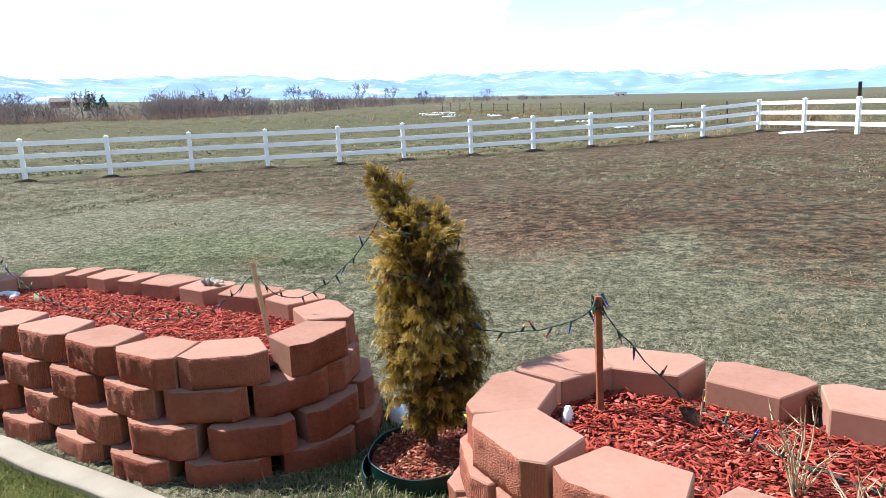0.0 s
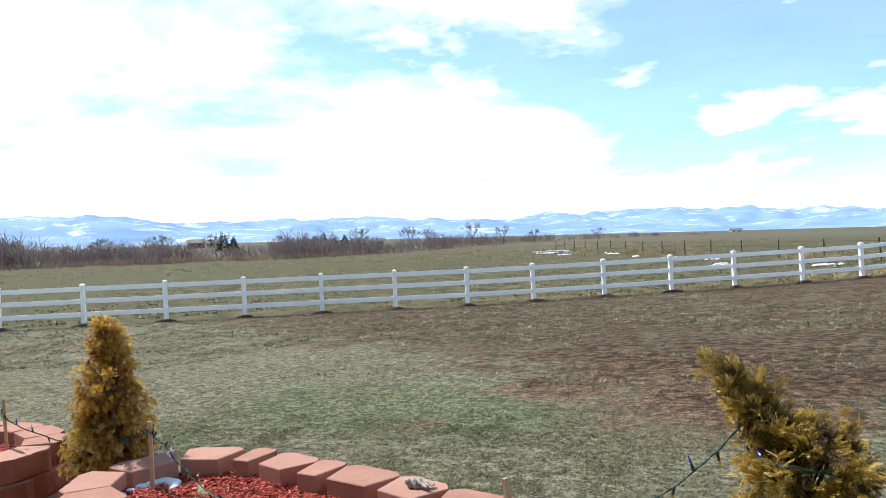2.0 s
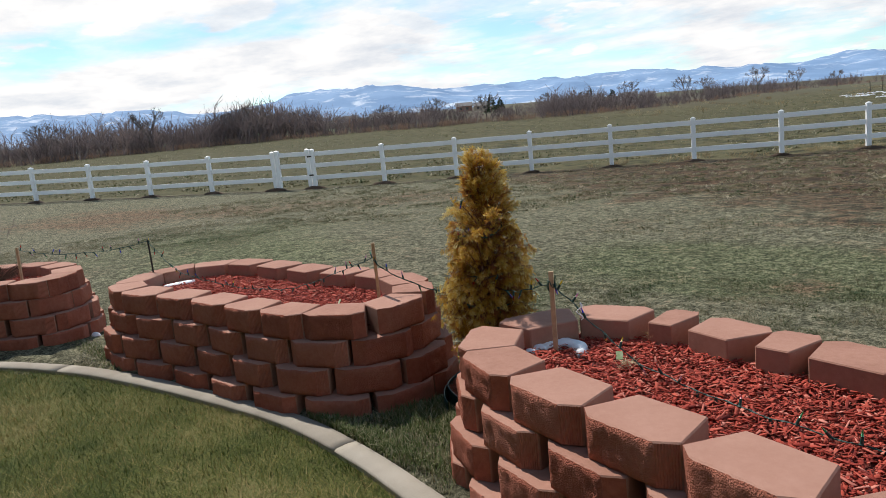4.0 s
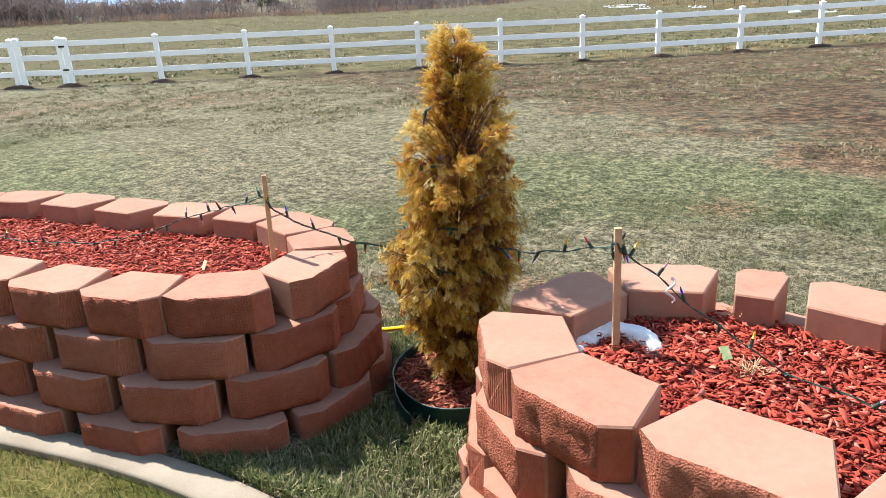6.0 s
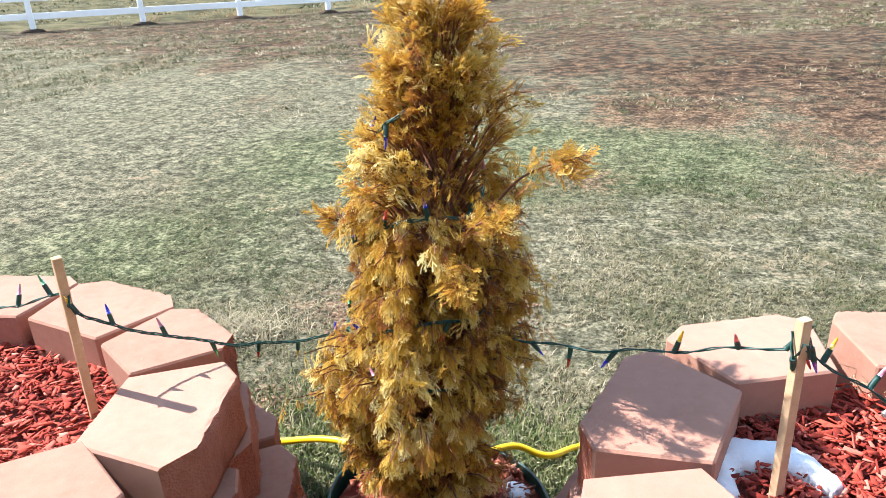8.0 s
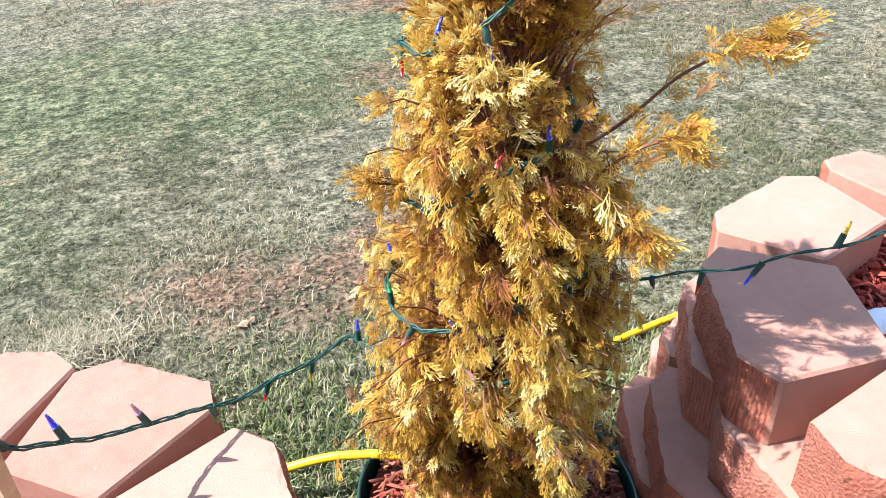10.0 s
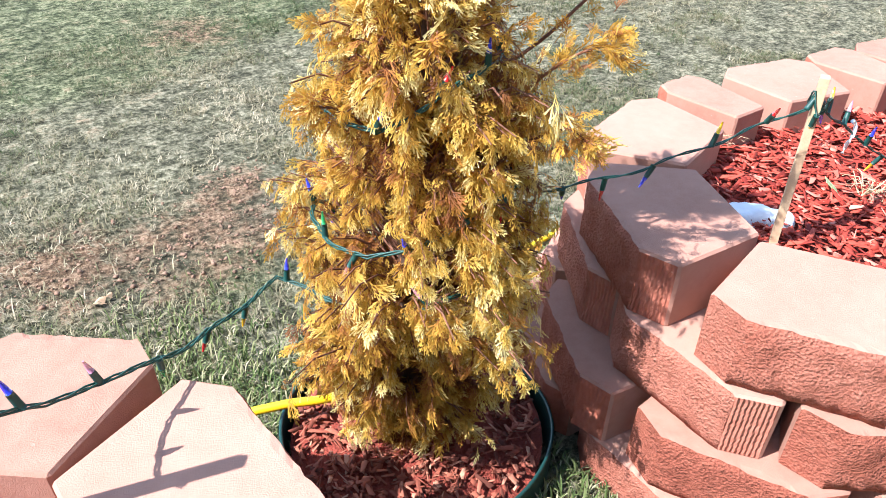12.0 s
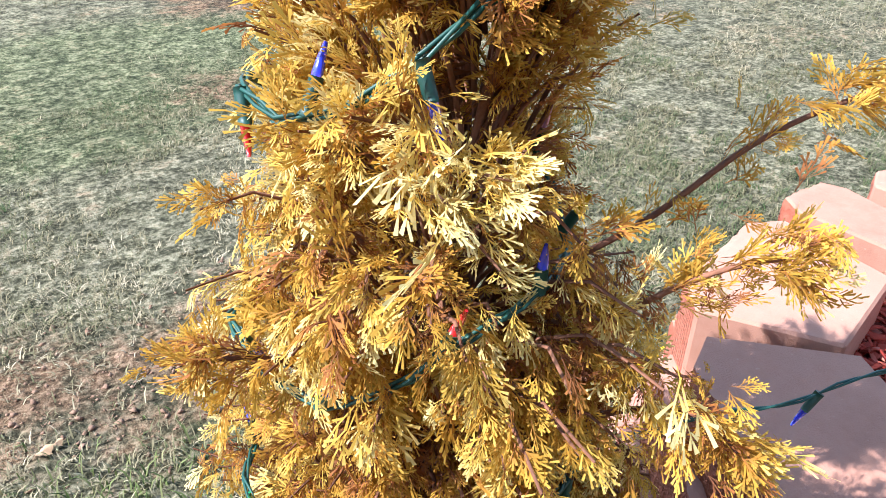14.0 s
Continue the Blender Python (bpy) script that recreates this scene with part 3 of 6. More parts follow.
def build_blocks(planter, key, seed):
    rng = random.Random(seed)
    for c, joints in enumerate(course_joints(RINGS[key])):
        z = 0.60 - H_COURSE * (c + 1)
        n = len(joints)
        for i in range(n):
            p, q = joints[i], joints[(i + 1) % n]
            d = q - p
            w = d.length
            if w < 0.15:
                continue
            full = w > 0.29
            before, after = p - joints[i - 1], joints[(i + 2) % n] - q
            sharp = max(abs(d.angle_signed(before, 0)) if before.length > 0.15 else 1.0, abs(d.angle_signed(after, 0)) if after.length > 0.15 else 1.0) > 0.42
            me = rng.choice((WEDGES if sharp else BLOCKS) if full else HALVES)
            sx = min(max(w / (0.405 if full else 0.225), 0.75), (1.03 if c == 0 else rng.uniform(0.93, 0.985)) if full else 1.12)
            mid = (p + q) / 2
            out = Vector((d.y, -d.x)).normalized()
            ob = new("block", me)
            ob.parent = planter
            slip = rng.uniform(-0.006, 0.006) * (1 if c == 0 else 2)
            ob.matrix_local = Matrix.Translation((mid.x + out.x * slip, mid.y + out.y * slip, z + rng.uniform(-0.002, 0.002))) @ pose(0, 0, 0, 0, 0, math.degrees(math.atan2(out.y, out.x)) - 90 + rng.uniform(-1.5, 1.5) * (1 if c == 0 else 1.8)) @ Matrix.Diagonal((sx, 1, 1, 1))


def fill_bed(planter, key, chips, seed):
    """Soil inside the wall and loose shredded wood over it."""
    ring = RINGS[key]
    inner = inset(ring, 0.13)
    bm = bmesh.new()
    cx = sum(p[0] for p in inner) / len(inner)
    cy = sum(p[1] for p in inner) / len(inner)
    loops = []
    for k in (1.0, 0.8, 0.55, 0.25):
        loops.append([bm.verts.new((cx + (x - cx) * k, cy + (y - cy) * k, MULCH_Z - 0.012 + 0.012 * noise.noise(Vector((x * k * 4, y * k * 4, seed))))) for x, y in inner])
    for a, b in zip(loops, loops[1:]):
        for i in range(len(inner)):
            j = (i + 1) % len(inner)
            bm.faces.new((a[i], a[j], b[j], b[i]))
    bm.faces.new(loops[-1])
    ob = part("soil", bm, MULCH_BED, planter, "dark red mulch fines and soil")
    if ob.data.polygons[0].normal.z < 0:
        ob.data.flip_normals()
    rng = np.random.RandomState(seed)
    xs, ys = [p[0] for p in inner], [p[1] for p in inner]
    edge = inset(ring, 0.15)
    pts = []
    while len(pts) < chips:
        x, y = rng.uniform(min(xs), max(xs)), rng.uniform(min(ys), max(ys))
        if inside(edge, x, y):
            pts.append((x, y))
    part("mulch", chip_mesh(np.array(pts), MULCH_Z, rng), MULCH, planter, "loose red-dyed shredded wood mulch", "stuff")


def chip_mesh(pts, z, rng, big=1.0):
    """Splinters: thin four-sided wedges, tossed at random."""
    n = len(pts)
    length, wid, thick = (0.012 + 0.058 * rng.beta(1.3, 2.2, n)) * big, (0.004 + 0.022 * rng.beta(1.5, 2.6, n)) * big, rng.uniform(0.0010, 0.0028, n) * big
    yaw, tilt, rollv = rng.uniform(0, 2 * np.pi, n), rng.normal(0, 0.24, n), rng.normal(0, 0.34, n)
    corner = np.array([[-1, -0.7, -1], [1, -0.35, -1], [0.8, 0.6, -1], [-0.75, 1, -1], [-0.95, -0.6, 1], [0.9, -0.3, 1], [0.7, 0.5, 1], [-0.7, 0.85, 1]]) * 0.5
    v = corner[None] * np.stack([length, wid, thick], -1)[:, None]
    v[:, :, 1] += (v[:, :, 0] ** 2 * 6) * rng.uniform(-1, 1, n)[:, None]
    cr, sr = np.cos(rollv)[:, None], np.sin(rollv)[:, None]
    y, zz = v[:, :, 1] * cr - v[:, :, 2] * sr, v[:, :, 1] * sr + v[:, :, 2] * cr
    ct, st = np.cos(tilt)[:, None], np.sin(tilt)[:, None]
    x, zz = v[:, :, 0] * ct - zz * st, v[:, :, 0] * st + zz * ct
    cy, sy = np.cos(yaw)[:, None], np.sin(yaw)[:, None]
    verts = np.stack([x * cy - y * sy + pts[:, :1], x * sy + y * cy + pts[:, 1:2], zz + z + rng.uniform(-0.004, 0.016, n)[:, None]], -1).reshape(-1, 3)
    quad = np.array([[0, 3, 2, 1], [4, 5, 6, 7], [0, 1, 5, 4], [1, 2, 6, 5], [2, 3, 7, 6], [3, 0, 4, 7]])
    faces = (quad[None] + 8 * np.arange(n)[:, None, None]).reshape(-1, 4)
    tone = np.repeat(np.clip(rng.beta(1.5, 1.7, n), 0, 1), 8)
    return arrays("mulch", verts, faces, tone)


MULCH_BED = plain("mulch_fines", (0.12, 0.022, 0.015), (0.30, 0.060, 0.038), 9, 110, 0.95, 0.012, 0.9)
PLANTERS = {}
for key, chips, seed in (("a", 13000, 1), ("b", 9500, 2), ("c", 9500, 3), ("d", 2200, 4)):
    PLANTERS[key] = thing("raised_planter", (0, 0, 0), {"a": "long oval planter of red split-face concrete blocks in four courses", "b": "oval red concrete-block planter beside the lawn edging, with dry stalks", "c": "oval red concrete-block planter with mulch and snow at one end", "d": "red concrete-block planter with a dried brown plant in it"}[key], "planter", "raised planters in a row")
    fill_bed(PLANTERS[key], key, chips, seed)

# ---- conifers ----


def spray_shape(seed, pairs=5):
    """One flat frond: a thin stem with side twigs that end in short, flattened, blunt fingers; one unit long."""
    rng = np.random.RandomState(seed)
    verts, faces = [], []

    def strip(points, widths):
        n = len(points)
        base = len(verts)
        for i, p in enumerate(points):
            d = points[min(i + 1, n - 1)] - points[max(i - 1, 0)]
            side = np.array([-d[1], d[0], 0.0])
            side /= np.linalg.norm(side) + 1e-9
            verts.extend([p + side * widths[i] / 2, p - side * widths[i] / 2])
        for i in range(n - 1):
            a = base + 2 * i
            faces.append((a, a + 1, a + 3, a + 2))

    def droop(x, y):
        return np.array([x, y, -0.24 * x * x - 0.5 * y * y + 0.03 * math.sin(9 * y + 4 * x)])

    def finger(x, y, a, ln):
        ca, sa = math.cos(a), math.sin(a)
        strip([droop(x, y), droop(x + ln * ca, y + ln * sa)], (0.020, rng.uniform(0.042, 0.058)))

    strip([droop(x, 0.03 * math.sin(x * 5 + seed)) for x in (0, 0.5, 0.9)], (0.016, 0.021, 0.024))
    finger(0.86, 0.03 * math.sin(4.3 + seed), rng.uniform(-0.15, 0.15), 0.17)
    for k in range(pairs):
        for sgn in (-1, 1):
            x0 = 0.16 + 0.70 * (k + 0.35 * (sgn > 0)) / pairs
            ln = (0.50 * (1 - x0) + 0.13) * rng.uniform(0.65, 1.25)
            a = sgn * rng.uniform(0.34, 0.68)
            ca, sa = math.cos(a), math.sin(a)
            strip([droop(x0, 0), droop(x0 + ln * ca * 0.7, ln * sa * 0.7)], (0.018, 0.026))
            finger(x0 + ln * ca * 0.66, ln * sa * 0.66, a * rng.uniform(0.5, 1.1), ln * 0.34 + 0.07)
            if ln > 0.2:
                for m, s2 in ((0.34, 1), (0.56, -1)) if ln < 0.34 else ((0.26, 1), (0.44, -1), (0.60, 1)):
                    finger(x0 + ln * ca * m, ln * sa * m, a + s2 * rng.uniform(0.40, 0.70), ln * rng.uniform(0.24, 0.36) + 0.05)
    v = np.array(verts)
    v[:, 2] += rng.uniform(-0.016, 0.016, len(v))
    return v, np.array(faces)


SPRAYS = [spray_shape(s, 2 + s % 3) for s in range(9)]


def lay_sprays(origin, ahead, across, size, tone, rng, name):
    """Fronds at given places, along given ways, in one mesh."""
    n = len(origin)
    ahead = ahead / np.linalg.norm(ahead, axis=1, keepdims=True)
    across = across - (across * ahead).sum(1, keepdims=True) * ahead
    across /= np.linalg.norm(across, axis=1, keepdims=True)
    up = np.cross(ahead, across)
    which = rng.randint(0, len(SPRAYS), n)
    vs, fs, ts, base = [], [], [], 0
    for k, (v, f) in enumerate(SPRAYS):
        s = np.where(which == k)[0]
        if not len(s):
            continue
        curl = rng.uniform(-0.3, 1.0, len(s))[:, None]
        loc = v[None].repeat(len(s), 0)
        loc[:, :, 2] *= 1 + curl
        wide = rng.uniform(0.7, 1.1, len(s))[:, None]
        p = origin[s][:, None] + size[s][:, None, None] * (loc[:, :, 0:1] * ahead[s][:, None] + (loc[:, :, 1] * wide)[:, :, None] * across[s][:, None] + loc[:, :, 2:3] * up[s][:, None])
        vs.append(p.reshape(-1, 3))
        fs.append((f[None] + base + len(v) * np.arange(len(s))[:, None, None]).reshape(-1, 4))
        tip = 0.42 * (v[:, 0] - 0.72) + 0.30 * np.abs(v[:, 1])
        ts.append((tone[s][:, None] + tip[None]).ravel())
        base += len(v) * len(s)
    return arrays(name, np.concatenate(vs), np.concatenate(fs), np.clip(np.concatenate(ts), 0, 1))


TWIG = plain("red_brown_twig", (0.10, 0.04, 0.025), (0.24, 0.11, 0.065), 25, 180, 0.85, 0.001)


def conifer(name, at, profile, lean, branches, per, mat, label, seed, tone_mid, tone_spread, size=(0.027, 0.058), sun_gold=0.0):
    """A slim evergreen: trunk, many curved drooping branches, and fronds along each branch."""
    rng = np.random.RandomState(seed)
    tree = thing(name, at, label, "tree", "evergreens between the planters")
    hs, rs = np.array(profile).T
    top = hs[-1]
    share = np.r_[0, np.cumsum(np.diff(hs) * (rs[1:] + rs[:-1] + 0.03))]
    twig, org, way, tones, sizes = bmesh.new(), [], [], [], []
    for _ in range(branches):
        h = float(np.interp(rng.uniform(0, share[-1]), share, hs))
        a = rng.uniform(0, 2 * np.pi)
        out = Vector((math.cos(a), math.sin(a), 0))
        lump = noise.noise(Vector((math.cos(a) * 1.5, math.sin(a) * 1.5, h * 5 + seed * 3.7)))
        if lump < -0.16 and rng.uniform() < 0.65:
            continue
        r = float(np.interp(h, hs, rs)) * (1 + 0.65 * lump + rng.normal(0, 0.10)) + 0.012
        up = float(np.interp(h, [0, top * 0.6, top * 0.85, top], [0.25, 0.3, 0.8, 2.2]))
        mid = Vector((float(np.interp(h, hs, lean[0])), float(np.interp(h, hs, lean[1])), 0))
        root = mid + out * r * 0.12 + Vector((0, 0, max(h - r * (0.5 + up), 0.02)))
        tip = mid + out * r + Vector((rng.normal(0, 0.02), rng.normal(0, 0.02), h - (0.03 if h < top * 0.75 else -0.02)))
        bend = mid + out * r * 0.7 + Vector((0, 0, h + 0.015))
        pts = [root * (1 - q) ** 2 + bend * 2 * q * (1 - q) + tip * q * q for q in (0, 0.25, 0.5, 0.75, 1.0)]
        tube(twig, pts, 0.0034, 3, 0.0012)
        # Real browning plus painted sidelight: fronds golder towards the sun, browner away.
        shade = rng.choice([tone_mid - tone_spread, tone_mid, tone_mid + tone_spread], p=[0.24, 0.44, 0.32]) + 0.25 * lump - 0.05 * math.cos(a + 0.4) + sun_gold * max(0.15 - math.cos(a + 0.25), 0.0)
        for _ in range(per):
            q = rng.beta(2.4, 1.2)
            k = min(int(q * 4), 3)
            f = q * 4 - k
            p = pts[k].lerp(pts[k + 1], f)
            d = (pts[k + 1] - pts[k]).normalized()
            drop = rng.uniform(0.35, 1.25) if h < top * 0.72 else rng.uniform(-0.7, 0.3)
            v = d * rng.uniform(0.4, 0.9) + Vector(rng.normal(0, 0.36, 3)) - Vector((0, 0, drop))
            org.append(list(p + Vector(rng.normal(0, 0.008, 3))))
            way.append(list(v))
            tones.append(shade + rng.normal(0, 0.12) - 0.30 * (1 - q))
            sizes.append(rng.uniform(*size) * (1.45 if rng.uniform() < 0.12 else 1.0))
    org, way = np.array(org), np.array(way)
    n = len(org)
    radial = org.copy()
    radial[:, 2] = 0
    across = np.stack([-radial[:, 1], radial[:, 0], np.zeros(n)], -1) / 0.16 + rng.normal(0, 0.8, (n, 3))
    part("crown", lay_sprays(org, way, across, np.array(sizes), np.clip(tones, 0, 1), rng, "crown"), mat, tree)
    part("branchwork", twig, TWIG, tree, "bare red-brown inner twigs", "stuff")
    axis = [Vector((float(np.interp(q, hs, lean[0])), float(np.interp(q, hs, lean[1])), q)) for q in np.linspace(0.0, top * 0.93, 10)]
    part("trunk", tube(bmesh.new(), axis, 0.030, 8, 0.006), BARK, tree)
    return tree


T2 = (-3.03, 5.57, 0.08)
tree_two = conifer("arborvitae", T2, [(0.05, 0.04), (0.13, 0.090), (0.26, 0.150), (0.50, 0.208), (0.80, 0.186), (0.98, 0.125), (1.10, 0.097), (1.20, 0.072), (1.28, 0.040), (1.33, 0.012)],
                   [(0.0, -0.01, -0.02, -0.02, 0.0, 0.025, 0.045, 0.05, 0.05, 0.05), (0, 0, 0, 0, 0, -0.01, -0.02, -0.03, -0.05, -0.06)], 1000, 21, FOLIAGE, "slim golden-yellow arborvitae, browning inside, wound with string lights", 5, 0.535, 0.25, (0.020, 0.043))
T1 = (0.88, 4.60, 0.08)
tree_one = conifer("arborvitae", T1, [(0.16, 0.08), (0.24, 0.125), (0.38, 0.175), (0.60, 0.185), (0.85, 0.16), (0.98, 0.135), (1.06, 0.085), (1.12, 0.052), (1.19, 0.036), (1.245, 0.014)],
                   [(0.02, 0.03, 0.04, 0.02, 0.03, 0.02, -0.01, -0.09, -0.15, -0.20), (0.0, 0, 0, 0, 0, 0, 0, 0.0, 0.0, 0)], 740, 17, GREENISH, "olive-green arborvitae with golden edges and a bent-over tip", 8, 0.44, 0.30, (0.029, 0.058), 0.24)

# ---- fence ----


POST_H = 1.29


def fence_post(parent, at, z, name="post"):
    bm = box(bmesh.new(), (0.127, 0.127, POST_H + 0.1), (0, 0, POST_H / 2 - 0.05), None, 0.006)
    post = part(name, bm, VINYL, parent)
    post.matrix_local = pose(at[0], at[1], z, 0, 0, math.degrees(math.atan2(FU.y, FU.x)))
    cap = bmesh.new()
    bmesh.ops.create_cone(cap, cap_ends=True, segments=4, radius1=0.105, radius2=0.02, depth=0.04, matrix=Matrix.Translation((0, 0, POST_H + 0.012)) @ Matrix.Rotation(math.pi / 4, 4, "Z"))
    box(cap, (0.148, 0.148, 0.026), (0, 0, POST_H - 0.018), None, 0.004)
    part("cap", cap, VINYL, post)
    return post


def fence_rails(parent, a, b, za, zb):
    """Three rails between two posts."""
    d = Vector((b[0] - a[0], b[1] - a[1], zb - za))
    for h in (0.355, 0.765, 1.15):
        bm = box(bmesh.new(), (d.length - 0.11, 0.040, 0.145), (0, 0, 0), None, 0.005)
        rail = part("rail", bm, VINYL, parent)
        mid = Vector(((a[0] + b[0]) / 2, (a[1] + b[1]) / 2, (za + zb) / 2 + h))
        rail.matrix_local = Matrix.Translation(mid) @ d.to_track_quat("X", "Z").to_matrix().to_4x4()


EARTH = plain("turned_earth", (0.035, 0.022, 0.014), (0.11, 0.068, 0.045), 5, 40, 0.95, 0.02, 0.9)


def earth_mound(at, seed):
    """A low mound of turned earth round the foot of a post."""
    rng = random.Random(seed)
    wide, bm = rng.uniform(0.20, 0.34), bmesh.new()
    z = ground_z(at.x, at.y)
    rings = []
    for f, h in ((1.0, -0.02), (0.75, 0.035), (0.45, 0.065), (0.2, 0.075)):
        ring = []
        for k in range(14):
            a = 2 * math.pi * k / 14
            r = wide * f * (1 + 0.45 * noise.noise(Vector((math.cos(a) * 1.6, math.sin(a) * 1.6, seed))))
            lump = 0.025 * noise.noise(Vector((k * 0.9, f * 5, seed))) if f < 1 else 0.0
            p = FU * (math.cos(a) * r * 1.35) + FN * (math.sin(a) * r * 0.7)
            ring.append(bm.verts.new((p.x, p.y, h + lump)))
        rings.append(ring)
    for a, b in zip(rings, rings[1:]):
        for k in range(14):
            bm.faces.new((a[k], a[(k + 1) % 14], b[(k + 1) % 14], b[k]))
    bm.faces.new(rings[-1])
    ob = part("earth_mound", bm, EARTH)
    ob.location = (at.x - FN.x * 0.05, at.y - FN.y * 0.05, z)
    tagged(ob, "low mound of dark turned earth round a fence post", "soil", "earth mounds along the fence")


def build_fence():
    fence = thing("fence", (0, 0, 0), "white vinyl three-rail ranch fence with square capped posts", "fence")
    west = [-1.45 - 2.44 * k for k in range(9, 0, -1)] + [-1.45]
    east = [0.0, 2.46, 4.91, 7.33, 9.79, 12.20, 14.63, 16.92, 19.45, 21.92, 24.32, 26.97, 29.36, 32.05]
    west, east = [F0 + FU * q for q in west], [F0 + FU * q for q in east]
    east += [east[-1] + (-FN) * 2.44 * k for k in range(1, 9)]
    for run in (west, east):
        zs = [ground_z(p.x, p.y) for p in run]
        for p, z in zip(run, zs):
            fence_post(fence, p, z)
        for a, b, za, zb in zip(run, run[1:], zs, zs[1:]):
            fence_rails(fence, a, b, za, zb)
    for k, p in enumerate(west[5:] + east[:14]):
        earth_mound(p, k * 7.3)
    # the narrow gate between the two runs, on hinges
    gate = thing("gate", (0, 0, 0), "narrow white vinyl three-rail gate on dark hinges", "gate")
    a, b = west[-1] + FU * 0.165, east[0] - FU * 0.165
    za, zb = ground_z(a.x, a.y) + 0.02, ground_z(b.x, b.y) + 0.02
    fence_post(gate, a, za, "stile")
    fence_post(gate, b, zb, "stile")
    fence_rails(gate, a, b, za, zb)
    for h in (0.42, 1.05):
        p = east[0] - FU * 0.08
        hinge = part("hinge", box(bmesh.new(), (0.16, 0.15, 0.05), (0, 0, 0), None, 0.006), DARK_METAL, gate)
        hinge.matrix_local = pose(p.x, p.y, zb + h, 0, 0, math.degrees(math.atan2(FU.y, FU.x)))


build_fence()

# ---- wire fence along the field ----


def build_wire_fence():
    wf = thing("wire_fence", (0, 0, 0), "rusty dark steel post and wire field fence", "fence")
    start, way = Vector((10.2, 35.2)), Vector((-0.507, 0.862))
    tops = []
    for k in range(17):
        p = start + way * (4.3 * k)
        z = ground_z(p.x, p.y)
        h = 1.9 if k == 0 else 1.25
        bm = box(bmesh.new(), (0.06, 0.06, h) if k else (0.12, 0.12, h), (0, 0, h / 2 - 0.1), Matrix.Rotation(0.05 * math.sin(k * 2.3), 4, "Y"), 0.004)
        post = part("post", bm, DARK_METAL, wf)
        post.matrix_local = pose(p.x, p.y, z)
        tops.append(Vector((p.x, p.y, z)))
    for h in (0.4, 0.7, 1.0):
        part("wire", tube(bmesh.new(), [t + Vector((0, 0, h)) for t in tops], 0.006, 4), DARK_METAL, wf)


build_wire_fence()

# ---- mountains ----


def build_mountains():
    m, t, b = material("snowy_haze_mountains", 0.95, 0.1)
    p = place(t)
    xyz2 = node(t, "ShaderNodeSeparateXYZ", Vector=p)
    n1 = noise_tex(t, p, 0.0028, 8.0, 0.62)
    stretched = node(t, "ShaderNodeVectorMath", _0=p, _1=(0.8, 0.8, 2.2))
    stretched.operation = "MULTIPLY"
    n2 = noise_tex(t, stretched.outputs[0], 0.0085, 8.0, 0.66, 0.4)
    # Distance haze is painted into the blue base colour and the bluish snow.
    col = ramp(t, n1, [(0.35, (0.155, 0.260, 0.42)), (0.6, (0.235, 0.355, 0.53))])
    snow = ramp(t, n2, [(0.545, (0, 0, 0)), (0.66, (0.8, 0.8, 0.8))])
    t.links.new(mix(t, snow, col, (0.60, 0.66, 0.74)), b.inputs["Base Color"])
    rows, cols = 26, 420
    verts, faces = [], []
    for i in range(rows):
        r = 2500 + 1900 * i / (rows - 1)
        f = i / (rows - 1)
        for k in range(cols):
            ang = radians(-125 + 215 * k / (cols - 1))
            x, y = 0.5 + r * math.sin(ang), 2 + r * math.cos(ang)
            base = far_slope(x, y) * r
            ridge = 0.55 + 0.55 * noise.fractal(Vector((ang * 5.0, f * 1.4, 2.0)), 0.9, 2.1, 6) + 0.12 * noise.fractal(Vector((ang * 40.0, f * 6, 5.0)), 0.8, 2.0, 4)
            env = smooth_step(0.02, 0.75, f) * (0.35 + 0.65 * f) - 0.35 * smooth_step(0.9, 1.0, f)
            foot = 14 * max(noise.noise(Vector((ang * 9, f * 5, 7))), 0) * smooth_step(0, 0.15, f)
            lift = 85 - 50 * smooth_step(-0.95, -0.35, ang)
            verts.append((x, y, base - 6 + (140 * max(ridge, 0.2) + lift) * env + foot))
    for i in range(rows - 1):
        for k in range(cols - 1):
            a = i * cols + k
            faces.append((a, a + 1, a + cols + 1, a + cols))
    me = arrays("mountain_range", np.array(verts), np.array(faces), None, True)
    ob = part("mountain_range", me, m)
    if ob.data.polygons[0].normal.z < 0:
        ob.data.flip_normals()
    tagged(ob, "mountains streaked with snow along the horizon, distance haze painted in as blue", "mountains", kind="structure")


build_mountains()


# ---- edging rings round the trees ----


